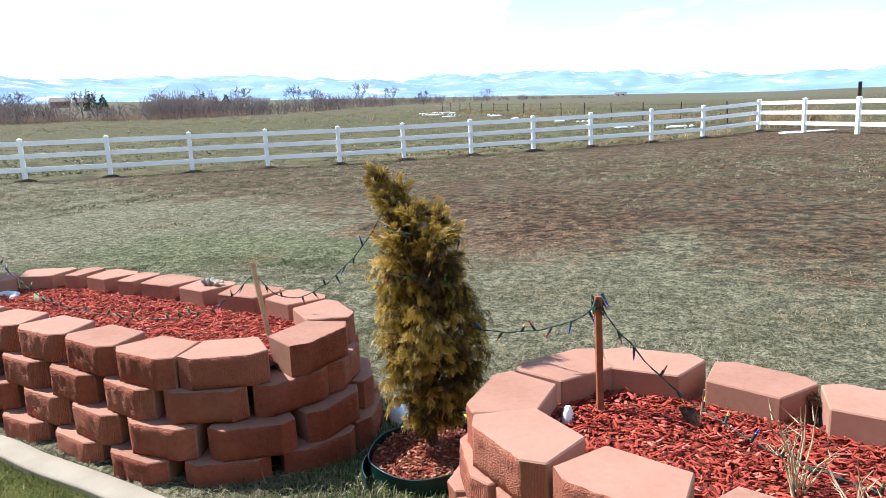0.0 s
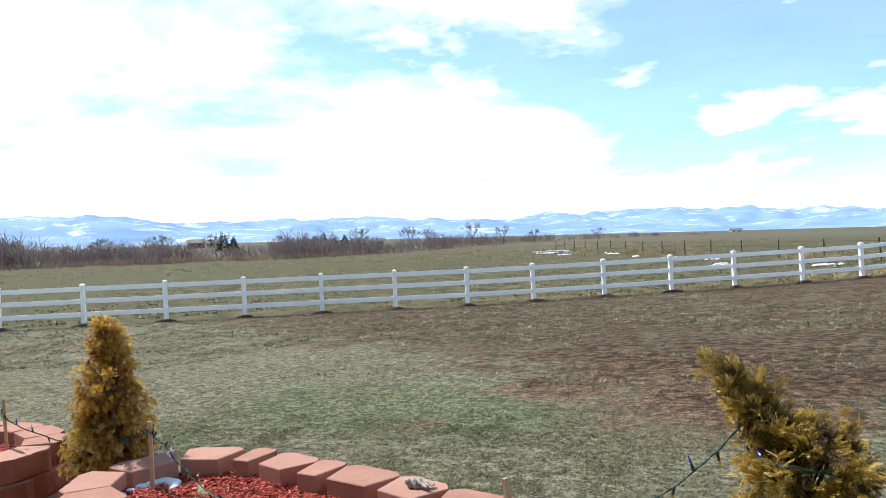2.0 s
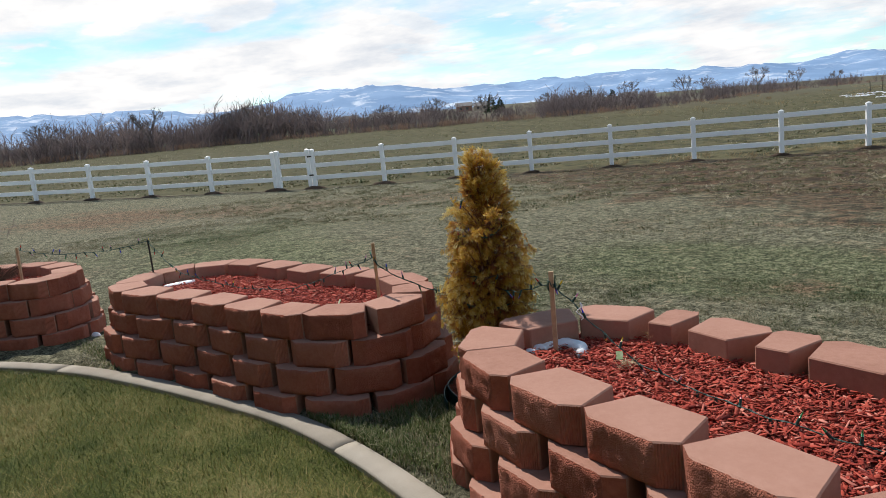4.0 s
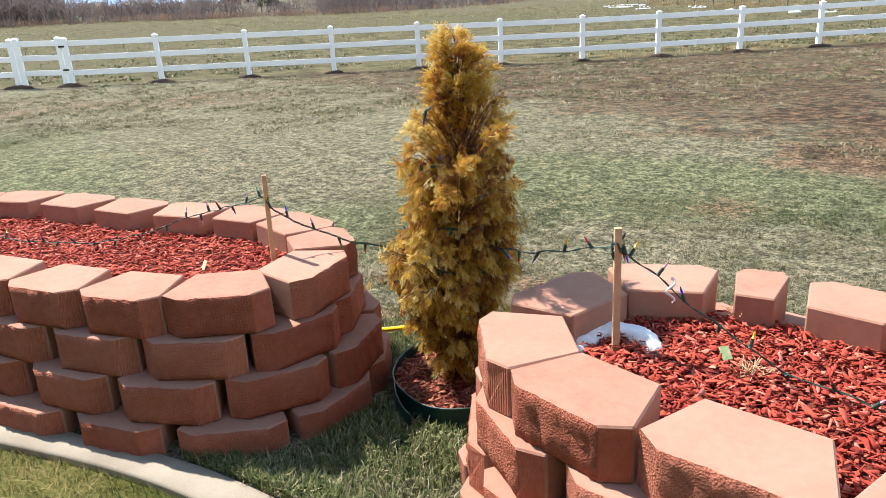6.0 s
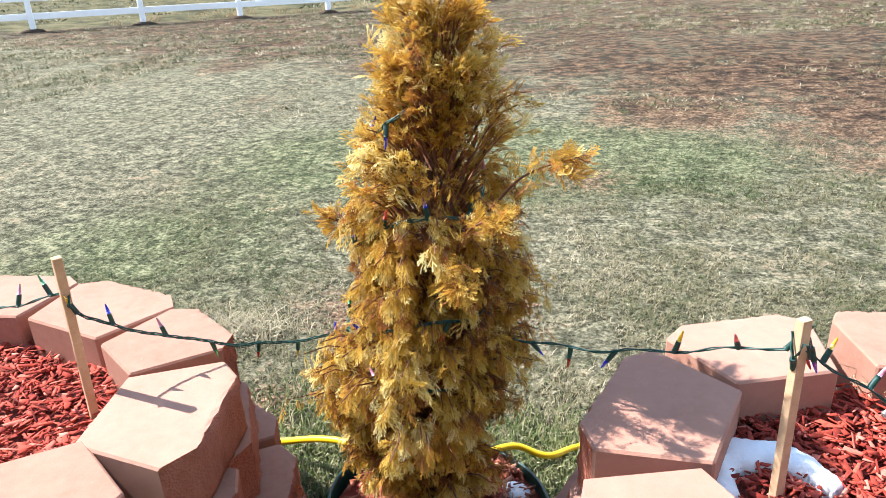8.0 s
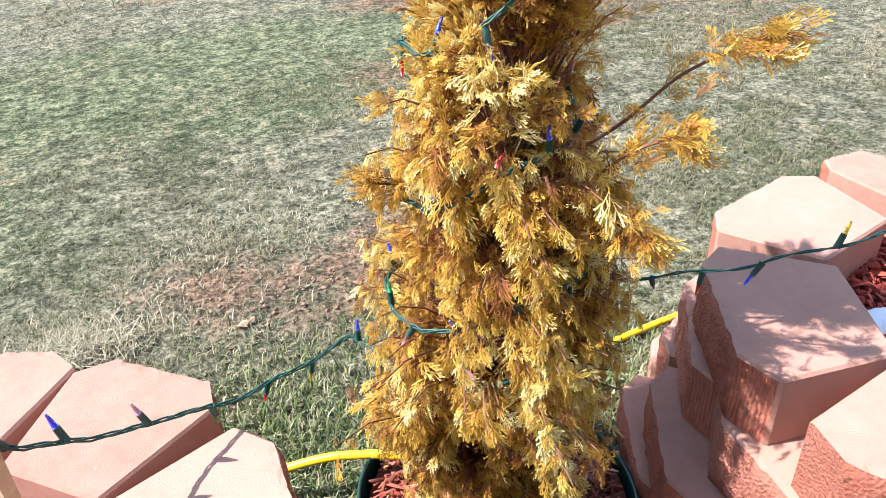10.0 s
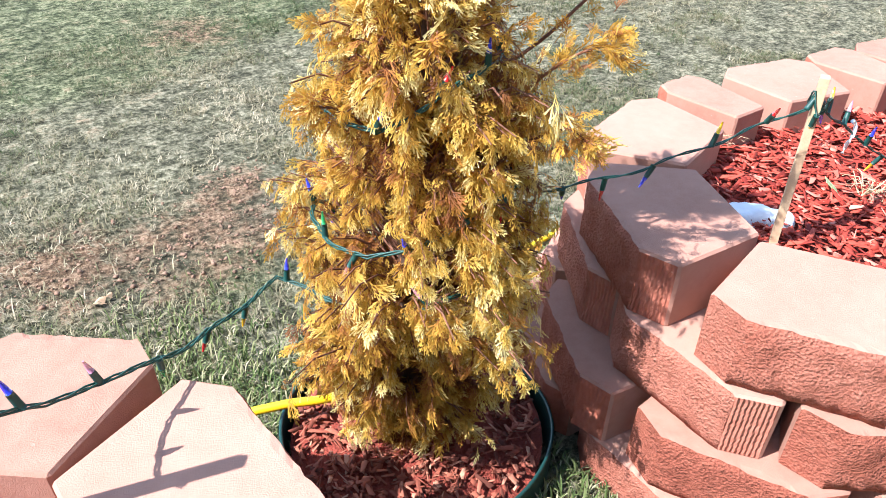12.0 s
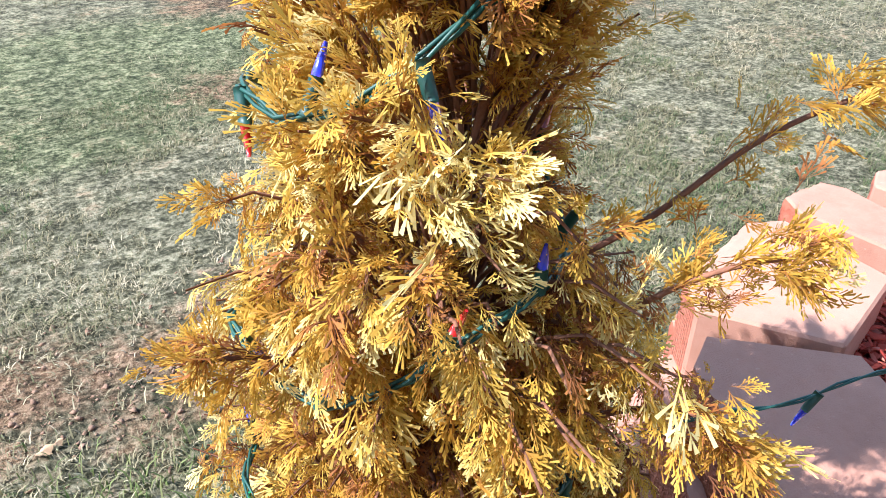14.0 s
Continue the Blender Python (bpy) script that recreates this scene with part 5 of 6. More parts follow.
def blades(name, pts, rng, height, width, tone, mat, label, single=False, bend=(0.3, 1.9)):
    """Grass blades, each a bent tapering strip."""
    n = len(pts)
    a = rng.uniform(0, 2 * np.pi, n)
    h = rng.uniform(*height, n)
    lean = rng.uniform(*bend, n) * h
    side = np.stack([-np.sin(a), np.cos(a)], -1) * (rng.uniform(*width, n) / 2)[:, None]
    fwd = np.stack([np.cos(a), np.sin(a)], -1)
    z0 = np.array([ground_z(x, y) for x, y in pts]) - 0.004
    v = np.zeros((n, 5, 3))
    v[:, 0, :2], v[:, 1, :2] = pts - side, pts + side
    mid = pts + fwd * (lean * 0.35)[:, None]
    v[:, 2, :2], v[:, 3, :2] = mid + side * 0.8, mid - side * 0.8
    v[:, 4, :2] = pts + fwd * lean[:, None]
    v[:, 0, 2] = v[:, 1, 2] = z0
    v[:, 2, 2] = v[:, 3, 2] = z0 + h * 0.6
    v[:, 4, 2] = z0 + h * rng.uniform(0.65, 1.0, n)
    if single:
        v = v[:, [0, 1, 4]]
        k, tri = 3, np.array([[0, 1, 2]])
    else:
        k, tri = 5, np.array([[0, 1, 2], [0, 2, 3], [3, 2, 4]])
    faces = (tri[None] + k * np.arange(n)[:, None, None]).reshape(-1, 3)
    ob = part(name, arrays(name, v.reshape(-1, 3), faces, np.repeat(tone, k)), mat)
    tagged(ob, label, "grass", kind="stuff")


KX, KY = np.array([p.x for p in KERB]), np.array([p.y for p in KERB])


def within(ring, x, y):
    """Which of the points lie inside a closed line."""
    hit = np.zeros(len(x), bool)
    for (x1, y1), (x2, y2) in zip(ring, ring[1:] + ring[:1]):
        if y1 != y2:
            hit ^= ((y1 > y) != (y2 > y)) & (x < (x2 - x1) * (y - y1) / (y2 - y1) + x1)
    return hit


def open_yard(x, y):
    """Ground that is free of kerb, walls and rings."""
    ok = y > np.interp(x, KX, KY) + 0.07
    for f in FOOT.values():
        ok &= ~within(f, x, y)
    return ok & ((x + 3.03) ** 2 + (y - 5.575) ** 2 > 0.096) & ((x - 0.92) ** 2 + (y - 4.53) ** 2 > 0.09)


def scatter(n, x0, x1, y0, y1, rng, keep, patchy=True):
    out, have = [], 0
    while have < n:
        x, y = rng.uniform(x0, x1, 40000), rng.uniform(y0, y1, 40000)
        ok = keep(x, y)
        x, y = x[ok], y[ok]
        if patchy:
            d = np.array([noise.noise(Vector((a * 1.1, b * 1.1, 4.0))) + 0.6 * noise.noise(Vector((a * 4.5, b * 4.5, 8.0))) for a, b in zip(x, y)])
            ok = d * 1.5 + 0.15 > rng.uniform(-0.3, 0.4, len(x))
            x, y = x[ok], y[ok]
        out.append(np.stack([x, y], -1))
        have += len(x)
    return np.concatenate(out)[:n]


def spot_field(pts, places):
    """How far the points lie within round patches: 1 in the middle, 0 outside."""
    out = np.zeros(len(pts))
    for x, y, r in places:
        out += np.clip(1 - np.hypot(pts[:, 0] - x, pts[:, 1] - y) * 0.5 / r, 0, 1)
    return np.minimum(out, 1)


def grass_tone(pts, rng, mid):
    green = np.array([0.30 * noise.noise(Vector((x * 0.55, y * 0.55, 2.0))) + 0.30 * noise.noise(Vector((x * 2.1, y * 2.1, 6.0))) for x, y in pts])
    return mid - green - 0.30 * spot_field(pts, GREEN_SPOTS) + rng.normal(0, 0.12, len(pts))


def grown(pts, rng):
    """Thins out what would stand on bare soil."""
    over = pts[:, 1] + 0.55 * pts[:, 0]
    bare = np.maximum(spot_field(pts, SOIL_SPOTS) * 0.9, 0.45 * np.clip((over - 9.0) / 2.0, 0, 1))
    return pts[rng.uniform(0, 1, len(pts)) > bare]


def tufts(centres, per, radius, rng, mid, lone):
    """Blades gathered in tufts that share a tone, and lone blades between them."""
    centres, lone = grown(centres, rng), grown(lone, rng)
    tone = np.repeat(grass_tone(centres, rng, mid) + rng.normal(0, 0.10, len(centres)), per)
    pts = np.repeat(centres, per, 0) + rng.normal(0, radius, (len(centres) * per, 2)) * np.repeat(rng.uniform(0.5, 1.3, len(centres)), per)[:, None]
    pts, tone = np.concatenate([pts, lone]), np.concatenate([tone, grass_tone(lone, rng, mid + 0.02)])
    return pts, np.clip(tone + rng.normal(0, 0.13, len(pts)), 0, 1)


rng = np.random.RandomState(77)
near_keep = lambda x, y: open_yard(x, y) & (rng.uniform(0, 1, len(x)) < np.where(y < 7.2, 1.0, 0.6))
near, near_tone = tufts(scatter(10500, -6.2, 0.4, 4.0, 8.8, rng, near_keep), 13, 0.015, rng, 0.53, scatter(26000, -6.2, 0.4, 4.0, 8.8, rng, near_keep))
ok = open_yard(near[:, 0], near[:, 1])
blades("grass_tufts", near[ok], rng, (0.010, 0.030), (0.0020, 0.0046), near_tone[ok], GRASS, "thin dormant grass, grey-green and straw, with bare soil showing")
wide_keep = lambda x, y: ((x < -6.2) | (x > 0.4) | (y > 8.8)) & open_yard(x, y) & (rng.uniform(0, 1, len(x)) < np.clip(1.35 - 0.065 * y, 0.3, 1.0))
wide, wide_tone = tufts(scatter(40000, -16.0, 9.0, 4.0, 19.0, rng, wide_keep), 7, 0.022, rng, 0.57, scatter(50000, -16.0, 9.0, 4.0, 19.0, rng, wide_keep))
ok = open_yard(wide[:, 0], wide[:, 1]) & ((wide - [F0.x, F0.y]) @ [FN.x, FN.y] < -0.1)
blades("grass_tufts", wide[ok], rng, (0.016, 0.045), (0.0028, 0.0075), wide_tone[ok], GRASS, "thin dormant grass, grey-green and straw, over the yard", True)

stand = scatter(8500, -20.0, 12.0, 10.6, 27.0, rng, lambda x, y: ((x - F0.x) * FN.x + (y - F0.y) * FN.y < -0.3))
stand_tone = np.repeat(np.clip(rng.normal(0.58, 0.26, len(stand)), 0, 1), 14)
stand = np.repeat(stand, 14, 0) + rng.normal(0, 1.0, (len(stand) * 14, 2)) * np.repeat(rng.uniform(0.02, 0.075, len(stand)), 14)[:, None]
blades("grass_tufts", stand, rng, (0.025, 0.060), (0.010, 0.022), stand_tone, GRASS, "scattered pale tufts standing on tilled brown soil", True)


def ring_grass(n, x, y, sx, sy):
    p = np.stack([rng.normal(x, sx, n), rng.normal(y, sy, n)], -1)
    return p[open_yard(p[:, 0], p[:, 1])]


lush = np.concatenate([ring_grass(9000, -3.0, 5.15, 0.30, 0.20), ring_grass(5500, -3.42, 5.95, 0.18, 0.22), ring_grass(6000, -2.75, 5.9, 0.2, 0.12), ring_grass(9000, -3.5, 4.72, 0.5, 0.05), ring_grass(6000, -5.2, 4.5, 0.8, 0.05), ring_grass(14000, 0.95, 4.55, 0.36, 0.36)])
blades("grass_tufts", lush, rng, (0.020, 0.060), (0.0028, 0.0060), np.clip(rng.normal(0.56, 0.26, len(lush)), 0, 1), LUSH, "longer green grass growing round a tree ring", False, (0.1, 1.0))


straw = ring_grass(1000, -4.0, 6.62, 0.10, 0.06)
blades("straw_tuft", straw, rng, (0.03, 0.085), (0.0025, 0.005), np.clip(rng.normal(0.82, 0.12, len(straw)), 0, 1), GRASS, "bleached dead grass tuft behind a planter")


def clods():
    """Crumbs of dry earth strewn over the bare patches."""
    pts = []
    for x, y, r in SOIL_SPOTS[:4] + SOIL_SPOTS[6:7]:
        n = int(2200 * r)
        pts.append(np.stack([rng.normal(x, r * 0.8, n), rng.normal(y, r * 0.6, n)], -1))
    pts = np.concatenate(pts)
    pts = pts[open_yard(pts[:, 0], pts[:, 1])]
    n = len(pts)
    s = 0.0015 + 0.008 * rng.uniform(0, 1, n) ** 4
    corner = np.array([[1, 0, 0], [0, 1, 0], [-1, 0, 0], [0, -1, 0], [0, 0, 0.8], [0, 0, -0.6]], float)
    v = corner[None] * rng.uniform(0.6, 1.4, (n, 6, 1)) * s[:, None, None] + rng.normal(0, 0.32, (n, 6, 3)) * s[:, None, None]
    v[:, :, :2] += pts[:, None]
    v[:, :, 2] += s[:, None] * 0.35
    f = np.array([[0, 1, 4], [1, 2, 4], [2, 3, 4], [3, 0, 4], [1, 0, 5], [2, 1, 5], [3, 2, 5], [0, 3, 5]])
    ob = part("soil_crumbs", arrays("soil_crumbs", v.reshape(-1, 3), (f[None] + 6 * np.arange(n)[:, None, None]).reshape(-1, 3)), CLOD)
    tagged(ob, "crumbs of reddish-brown earth on bare patches", "soil", kind="stuff")


CLOD = plain("earth_crumbs", (0.11, 0.062, 0.040), (0.30, 0.19, 0.13), 14, 90, 0.95, 0.004, 0.8)
clods()
turf = scatter(190000, -7.5, -0.5, 2.4, 4.7, rng, lambda x, y: y < np.interp(x, KX, KY) - 0.06, False)
lawn_tone = np.clip(0.50 + np.array([0.62 * noise.noise(Vector((x * 2.3, y * 2.3, 1.0))) + 0.42 * noise.noise(Vector((x * 7, y * 7, 5.0))) for x, y in turf]) + rng.normal(0, 0.27, len(turf)), 0, 1)
k = rng.randint(0, len(KERB) - 1, 9000)
f = rng.uniform(0, 1, 9000)
edge = np.stack([KX[k] * (1 - f) + KX[k + 1] * f, KY[k] * (1 - f) + KY[k + 1] * f - 0.075 - np.abs(rng.normal(0, 0.02, 9000))], -1)
turf = np.concatenate([turf, edge])
lawn_tone = np.concatenate([lawn_tone, np.clip(rng.normal(0.4, 0.25, 9000), 0, 1)])
blades("lawn_grass", turf, rng, (0.022, 0.065), (0.0025, 0.0065), lawn_tone, LAWN, "short mown green lawn grass beside the kerb", True)

# ---- field beyond the fence ----


def twigs(n, height, spread, rng, width, fork=3):
    """Bare stems as narrow strips that fork; for far-off brush."""
    vs, fs = [], []

    def strip(a, b, w0, w1):
        d = b - a
        s = np.cross(d, rng.normal(0, 1, 3))
        s /= np.linalg.norm(s) + 1e-9
        k = len(vs)
        vs.extend([a - s * w0 / 2, a + s * w0 / 2, b + s * w1 / 2, b - s * w1 / 2])
        fs.append((k, k + 1, k + 2, k + 3))

    def grow(a, way, length, w, depth):
        b = a + way * length
        strip(a, b, w, w * 0.65)
        if depth:
            for _ in range(fork):
                nxt = way + rng.normal(0, 0.42, 3)
                nxt[2] = abs(nxt[2]) * 0.9 + 0.1
                grow(a + way * length * rng.uniform(0.6, 1.0), nxt / np.linalg.norm(nxt), length * rng.uniform(0.5, 0.8), w * 0.6, depth - 1)

    for _ in range(n):
        foot = np.array([rng.normal(0, spread * 0.35), rng.normal(0, spread * 0.35), -0.1])
        way = np.array([rng.normal(0, 0.35), rng.normal(0, 0.35), 1.0])
        grow(foot, way / np.linalg.norm(way), height * rng.uniform(0.28, 0.45), width, 2)
    return np.array(vs), np.array(fs)


def brush_line():
    """The belt of bare brush along the creek, one continuous growth."""
    rng = np.random.RandomState(12)
    kinds = [twigs(12, 1.45, 1.2, rng, 0.036, 3) for _ in range(5)]
    vs, fs, ts, base = [], [], [], 0
    bs = np.array([-100, -80, -66, -55, -45, -36, -28, -22, -14, -6])
    rr = np.array([95, 92, 98, 96, 92, 100, 116, 150, 230, 330])
    tall = ((-100, -66, -55, -52, -46, -44, -39, -36, -30, -28, -20, -14, -4), (4.3, 4.3, 4.0, 2.8, 2.6, 1.7, 1.8, 3.9, 4.1, 3.0, 3.0, 2.2, 1.4))
    for i in range(1000):
        low = i % 5 < 2
        b = rng.uniform(-100, -16) if rng.uniform() < 0.90 else rng.uniform(-18, -4)
        r = np.interp(b, bs, rr) * (rng.uniform(0.97, 1.02) if low else rng.uniform(0.99, 1.22))
        x, y = 0.5 + r * math.sin(radians(b)), 2 + r * math.cos(radians(b))
        clump = noise.noise(Vector((b * 0.14, 0.3, 0)))
        if (clump < -0.15 and -50 < b < -36 or -45 < b < -38) and not low and rng.uniform() < 0.7:
            continue
        h = rng.uniform(0.5, 0.95) if low else float(np.interp(b, *tall)) * (0.72 + 0.75 * clump + rng.uniform(-0.15, 0.35))
        v, f = kinds[rng.randint(5)]
        a = rng.uniform(0, 6.28)
        rot = np.array([[math.cos(a), -math.sin(a), 0], [math.sin(a), math.cos(a), 0], [0, 0, 1]])
        vs.append((v @ rot.T) * [h * 1.1, h * 1.1, h] + [x, y, ground_z(x, y)])
        fs.append(f + base)
        ts.append(np.full(len(v), np.clip(1.0 + rng.normal(0, 0.1) if low else 0.42 + 0.4 * noise.noise(Vector((b * 0.3, 4, 0))) + rng.normal(0, 0.2), 0, 1)))
        base += len(v)
    ob = part("brush_belt", arrays("brush_belt", np.concatenate(vs), np.concatenate(fs), np.concatenate(ts)), BRUSH)
    tagged(ob, "belt of bare grey-brown brush and saplings beyond the field", "brush", kind="stuff")


brush_line()


def limb_tree(seed):
    """A bare broadleaf tree, one unit high: tapering trunk and forking limbs."""
    rng = random.Random(seed)
    trunk, limbs = bmesh.new(), bmesh.new()
    tube(trunk, [(0, 0, -0.05), (0.01, 0, 0.15), (0.0, 0.01, 0.32)], 0.022, 7, 0.015)

    def grow(at, way, length, r, depth):
        end = at + way * length
        tube(limbs, [at, end], r, 3, r * 0.6)
        if depth:
            for _ in range(3):
                nxt = (way + Vector((rng.gauss(0, 0.5), rng.gauss(0, 0.5), rng.gauss(0.1, 0.25)))).normalized()
                grow(at.lerp(end, rng.uniform(0.6, 1)), nxt, length * rng.uniform(0.55, 0.8), max(r * 0.62, 0.003), depth - 1)

    for k in range(5):
        a = k * 1.26 + rng.uniform(-0.3, 0.3)
        grow(Vector((0, 0, rng.uniform(0.14, 0.32))), Vector((math.cos(a) * 0.75, math.sin(a) * 0.75, 1)).normalized(), 0.24, 0.010, 4)
    return trunk, limbs


def bare_trees():
    protos = []
    for s in range(3):
        trunk, limbs = limb_tree(s)
        t = thing("bare_tree", (0, 0, 0), "leafless grey-brown tree standing in far brush", "tree", "bare trees beyond the field")
        part("trunk", trunk, GREY_BARK, t)
        part("branchwork", limbs, GREY_BARK, t)
        protos.append(t)
    rng = random.Random(4)
    spots = [(-74, 96, 5.5), (-67.5, 97, 6.5), (-62, 100, 5.6), (-60, 98, 6.2), (-56.5, 108, 5.0), (-50, 110, 4.6), (-46, 97, 4.4), (-42, 98, 4.6), (-37, 118, 4.6), (-31, 140, 5.8), (-27, 150, 6.2), (-25.5, 150, 5.6), (-22, 158, 6.4), (-19.5, 165, 5.5), (-17, 170, 4.5), (-12, 190, 4.5), (-85, 92, 6.0), (-79, 100, 5.2)]
    for i, (b, r, h) in enumerate(spots):
        x, y = 0.5 + r * math.sin(radians(b)), 2 + r * math.cos(radians(b))
        m = pose(x, y, ground_z(x, y), 0, 0, rng.uniform(0, 360)) @ Matrix.Scale(h, 4)
        if i < 3:
            protos[i].matrix_world = m
        else:
            c = copy_thing(protos[i % 3], m)
            c.scale = (h, h, h)
            c.location, c.rotation_euler = m.translation, (0, 0, rng.uniform(0, 6.28))


bare_trees()

NEEDLES = toned("dark_needles", [(0.0, (0.02, 0.035, 0.02)), (1.0, (0.06, 0.09, 0.045))], 0.9)


def far_conifers():
    rng = np.random.RandomState(3)
    for b, r, h in ((-41.5, 175, 4.4), (-40.8, 178, 3.4), (-34.6, 165, 3.2), (-33.9, 168, 4.0), (-33.0, 166, 2.8), (-32.2, 170, 3.6), (-36.5, 160, 2.2), (-35.8, 160, 2.0)):
        x, y = 0.5 + r * math.sin(radians(b)), 2 + r * math.cos(radians(b))
        t = thing("far_conifer", (x, y, ground_z(x, y)), "small dark green conifer far off on the plain", "tree", "dark conifers by the farm")
        n = 420
        z = h * (1 - np.sqrt(rng.uniform(0, 1, n))) + 0.2
        a = rng.uniform(0, 6.28, n)
        rad = 0.36 * (h - z + 0.4) * rng.uniform(0.3, 1.05, n)
        org = np.stack([np.cos(a) * rad, np.sin(a) * rad, z], -1)
        d = np.stack([np.cos(a), np.sin(a), rng.uniform(-0.2, 0.8, n)], -1)
        s = np.cross(d, rng.normal(0, 1, (n, 3))) * 0.12
        v = np.stack([org - s, org + s, org + d * 0.42], 1).reshape(-1, 3)
        part("needles", arrays("needles", v, np.arange(3 * n).reshape(-1, 3), rng.uniform(0, 1, 3 * n)), NEEDLES, t)
        part("trunk", tube(bmesh.new(), [(0, 0, -0.1), (0, 0, h * 0.7)], 0.10, 6, 0.02), BARK, t)


far_conifers()

WALL_TAN = plain("tan_siding", (0.36, 0.28, 0.22), (0.48, 0.40, 0.32), 1, 8, 0.9, 0.01)
WALL_RED = plain("brick_siding", (0.24, 0.12, 0.09), (0.34, 0.19, 0.15), 1, 8, 0.9, 0.01)
WALL_PALE = plain("pale_siding", (0.55, 0.54, 0.52), (0.68, 0.67, 0.65), 1, 8, 0.9, 0.01)
ROOF = plain("grey_roofing", (0.13, 0.12, 0.12), (0.24, 0.22, 0.21), 1, 10, 0.9, 0.01)
PANE = plain("dark_pane", (0.03, 0.035, 0.04), (0.06, 0.065, 0.07), 1, 8, 0.15, 0.001, 0.2, 0.5)


def farmhouse(b, r, w, d, h, turn, wall, label):
    x, y = 0.5 + r * math.sin(radians(b)), 2 + r * math.cos(radians(b))
    house = thing("farmhouse", (x, y, ground_z(x, y) - 0.1), label, "house", "farm buildings on the plain", turn=turn)
    part("wall", box(bmesh.new(), (w, d, h), (0, 0, h / 2), None, 0.03), wall, house)
    bm = bmesh.new()
    e, top = 0.4, h + d * 0.32
    vs = [bm.verts.new(p) for p in ((-w / 2 - e, -d / 2 - e, h - 0.1), (w / 2 + e, -d / 2 - e, h - 0.1), (w / 2 + e, d / 2 + e, h - 0.1), (-w / 2 - e, d / 2 + e, h - 0.1), (-w / 2 - e, 0, top), (w / 2 + e, 0, top))]
    for q in ((0, 1, 5, 4), (2, 3, 4, 5), (0, 4, 3), (1, 2, 5), (0, 3, 2, 1)):
        bm.faces.new([vs[i] for i in q])
    bmesh.ops.recalc_face_normals(bm, faces=bm.faces)
    part("roof", bm, ROOF, house)
    for k in range(max(2, int(w / 3.5))):
        wx = -w / 2 + (k + 0.7) * w / (max(2, int(w / 3.5)) + 0.4)
        part("window", box(bmesh.new(), (1.2, 0.06, 1.1), (wx, -d / 2 - 0.02, h * 0.55), None, 0.02), PANE, house)


farmhouse(-43.6, 330, 7, 5, 2.6, 40, WALL_RED, "low brick farmhouse with a grey roof, far off")
farmhouse(-42.2, 345, 7, 5, 2.2, 30, WALL_TAN, "tan farm building with a grey roof, far off")
farmhouse(-31.0, 230, 5, 4, 1.8, 35, WALL_PALE, "pale farm shed with a grey roof, far off")
farmhouse(-29.6, 235, 4, 3, 1.8, 30, WALL_TAN, "tan farm building with a grey roof, far off")
farmhouse(-50.0, 420, 16, 6, 1.8, 45, WALL_PALE, "long pale barn far off beyond the brush")
farmhouse(-53.0, 430, 14, 6, 1.7, 45, WALL_PALE, "long pale barn far off beyond the brush")
farmhouse(-2.0, 620, 9, 5, 1.6, 10, WALL_PALE, "pale farm shed with a grey roof, far off")
farmhouse(-73.0, 160, 5, 4, 1.8, 60, WALL_PALE, "pale farm shed with a grey roof, far off")

STRAW = toned("straw_weeds", [(0.0, (0.16, 0.10, 0.06)), (0.5, (0.34, 0.24, 0.13)), (1.0, (0.55, 0.44, 0.27))], 0.9)


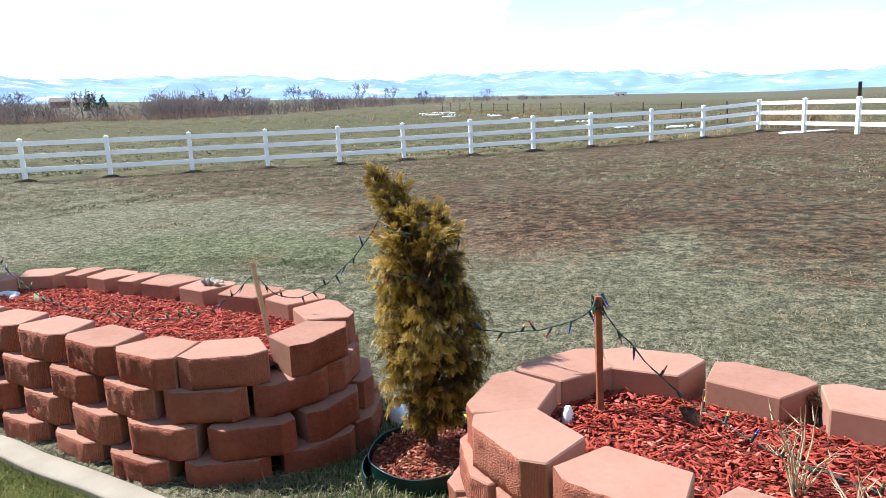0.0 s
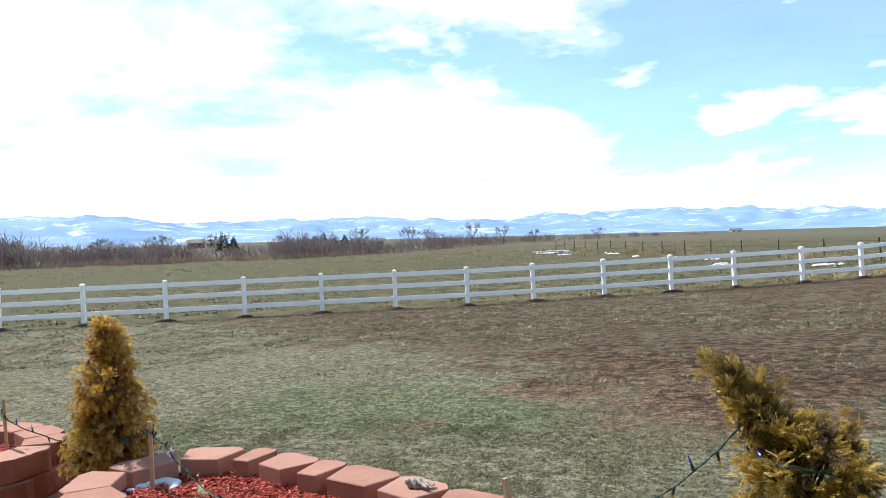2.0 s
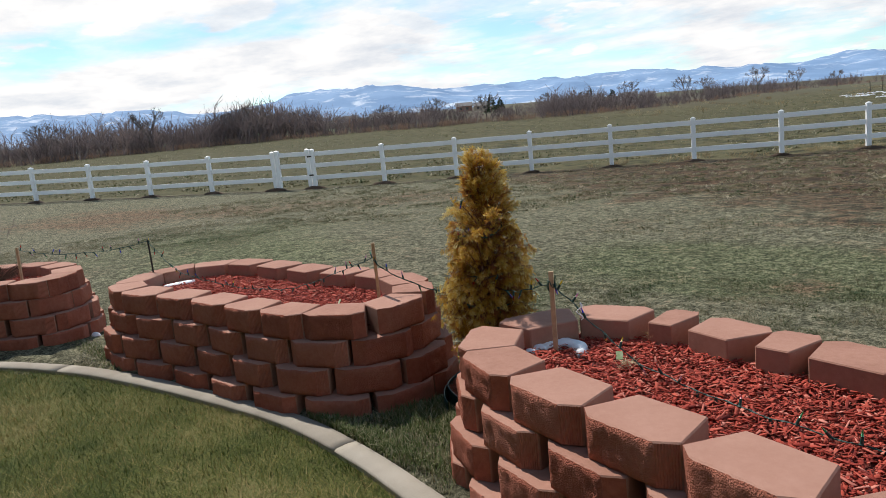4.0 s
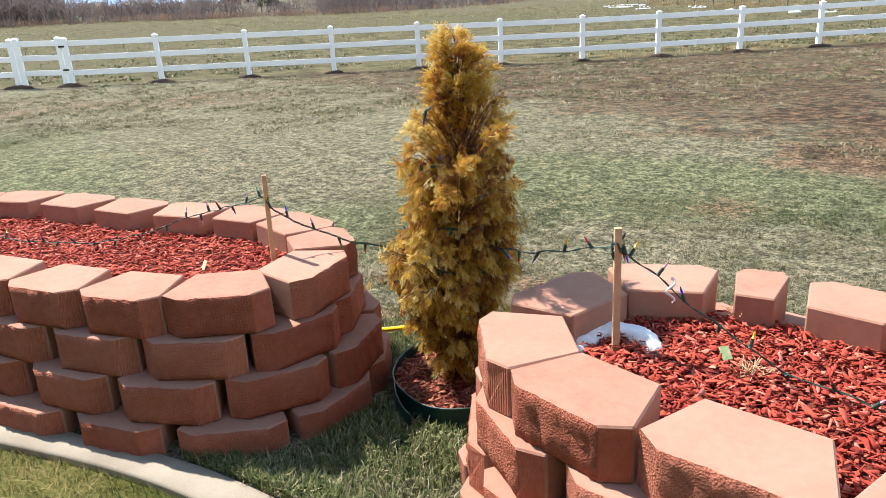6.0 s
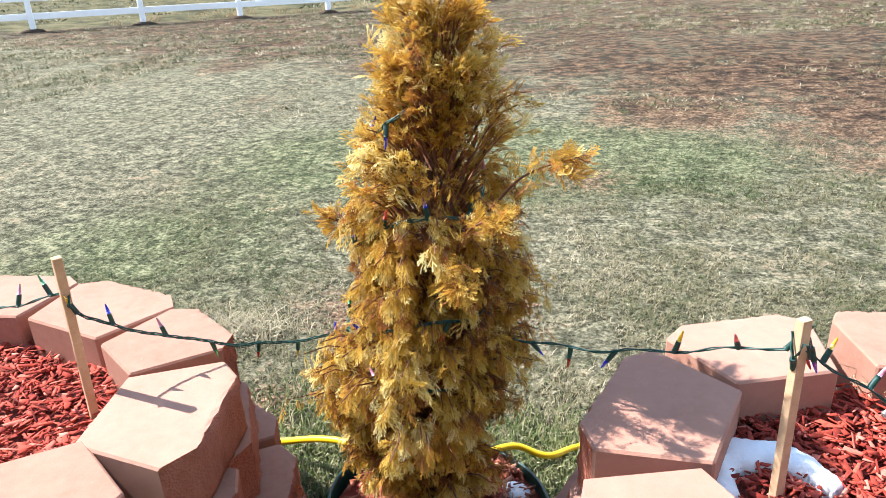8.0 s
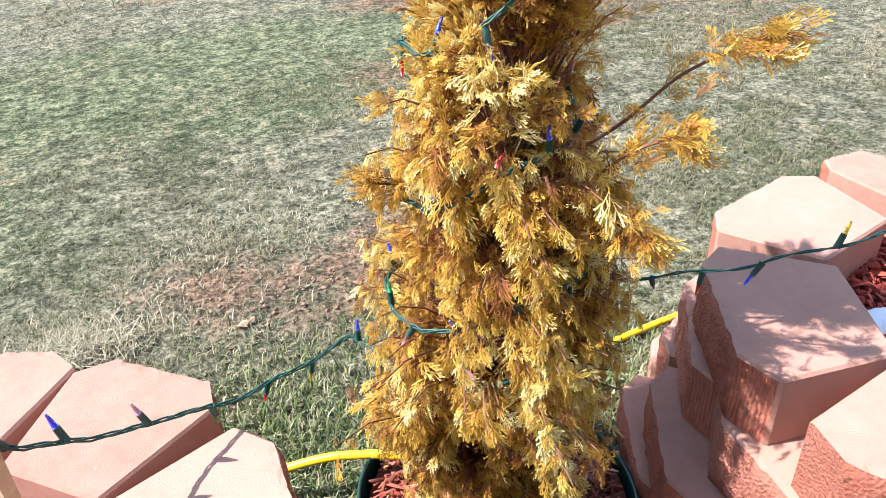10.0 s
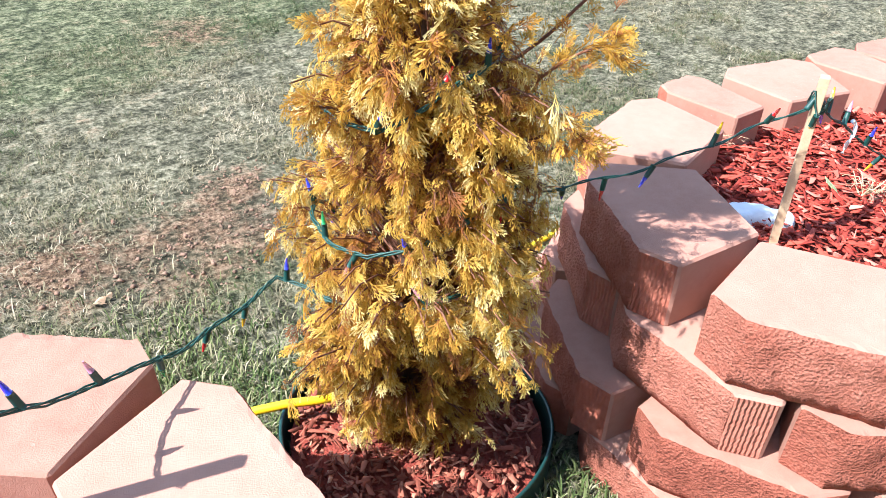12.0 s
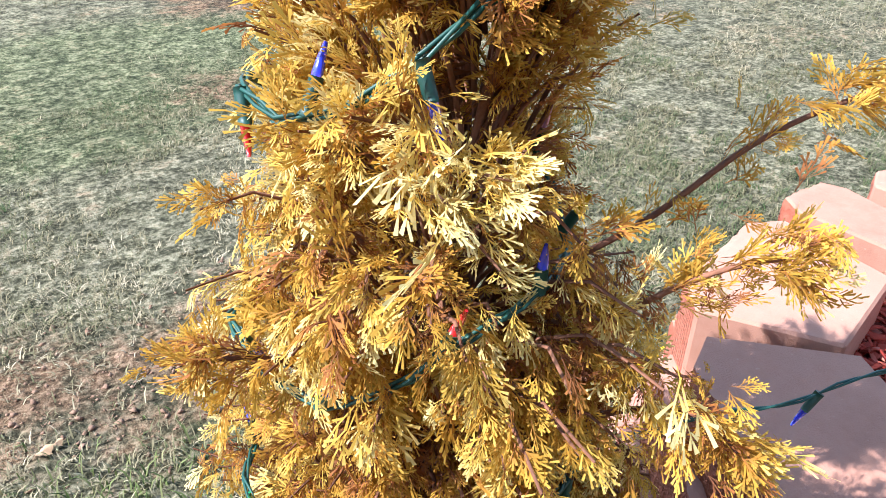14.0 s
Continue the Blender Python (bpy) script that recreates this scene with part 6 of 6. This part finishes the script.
def weeds():
    """Tan weeds along the fences and clumps in the field."""
    rng = np.random.RandomState(19)
    kind = [twigs(16, 1.0, 0.8, rng, 0.02, 3) for _ in range(4)]
    vs, fs, ts, base = [], [], [], 0

    def put(x, y, h, tone, squash=1.0):
        nonlocal base
        v, f = kind[rng.randint(4)]
        vs.append(v * [h * squash, h * squash, h] + [x, y, ground_z(x, y)])
        fs.append(f + base)
        ts.append(np.full(len(v), tone))
        base += len(v)

    for _ in range(90):
        s = rng.uniform(9, 32)
        p = F0 + FU * s + FN * rng.normal(0.6, 0.5)
        put(p.x, p.y, rng.uniform(0.12, 0.40) * (1.0 if s < 25 else 1.6), rng.uniform(0.4, 0.95), 1.3)
    for _ in range(190):
        al, off = rng.uniform(-4, 60), rng.normal(0.3, 1.6)
        put(10.2 - 0.507 * al + 0.862 * off, 35.2 + 0.862 * al + 0.507 * off, rng.uniform(0.25, 0.95), rng.uniform(0.2, 0.9), 1.1)
    for _ in range(26):
        put(8.0 + rng.normal(0, 0.9), 37.5 + rng.normal(0, 0.8), rng.uniform(0.9, 1.9), rng.uniform(0.3, 0.8), 1.0)
    for _ in range(170):
        b, r = rng.uniform(-40, 0), rng.uniform(72, 150)
        put(0.5 + r * math.sin(radians(b)), 2 + r * math.cos(radians(b)), rng.uniform(0.3, 0.8), rng.uniform(0.2, 0.9), 1.5)
    ob = part("weeds", arrays("weeds", np.concatenate(vs), np.concatenate(fs), np.concatenate(ts)), STRAW)
    tagged(ob, "dry tan weeds along the fences and field edge", "weeds", kind="stuff")
    # low tussocks of the pasture
    n = 64000
    r = 26 + 74 * rng.uniform(0, 1, n) ** 1.5
    b = np.radians(rng.uniform(-95, 8, n))
    pts = np.stack([0.5 + r * np.sin(b), 2 + r * np.cos(b)], -1)
    pts = pts[((pts - [F0.x, F0.y]) @ [FN.x, FN.y]) > 0.5]
    pts = pts[np.array([noise.noise(Vector((x * 0.9, y * 0.9, 0))) for x, y in pts]) > 0.0]
    blades("pasture_tussocks", pts, rng, (0.035, 0.095), (0.03, 0.09), np.clip(rng.normal(0.48, 0.27, len(pts)), 0, 1), GRASS, "low green and straw tussocks of the pasture")


weeds()


def far_shrub():
    rng = np.random.RandomState(40)
    x, y = -19.6, 6.1
    s = thing("bare_shrub", (x, y, ground_z(x, y)), "bare grey shrub on the lawn with snow at its foot", "shrub")
    v, f = twigs(46, 1.05, 0.75, rng, 0.016, 3)
    part("branchwork", arrays("branchwork", v, f, np.full(len(v), 0.55)), BRUSH, s)


far_shrub()
snow_patch([(-19.0, 5.7, 0.9), (-18.6, 5.9, 0.8)], 0.0, 0.06, "small strip of snow under a bare shrub", 0.15)

# ---- blocks of the planter walls ----
for key, seed in (("a", 11), ("b", 12), ("c", 13), ("d", 14)):
    build_blocks(PLANTERS[key], key, seed)
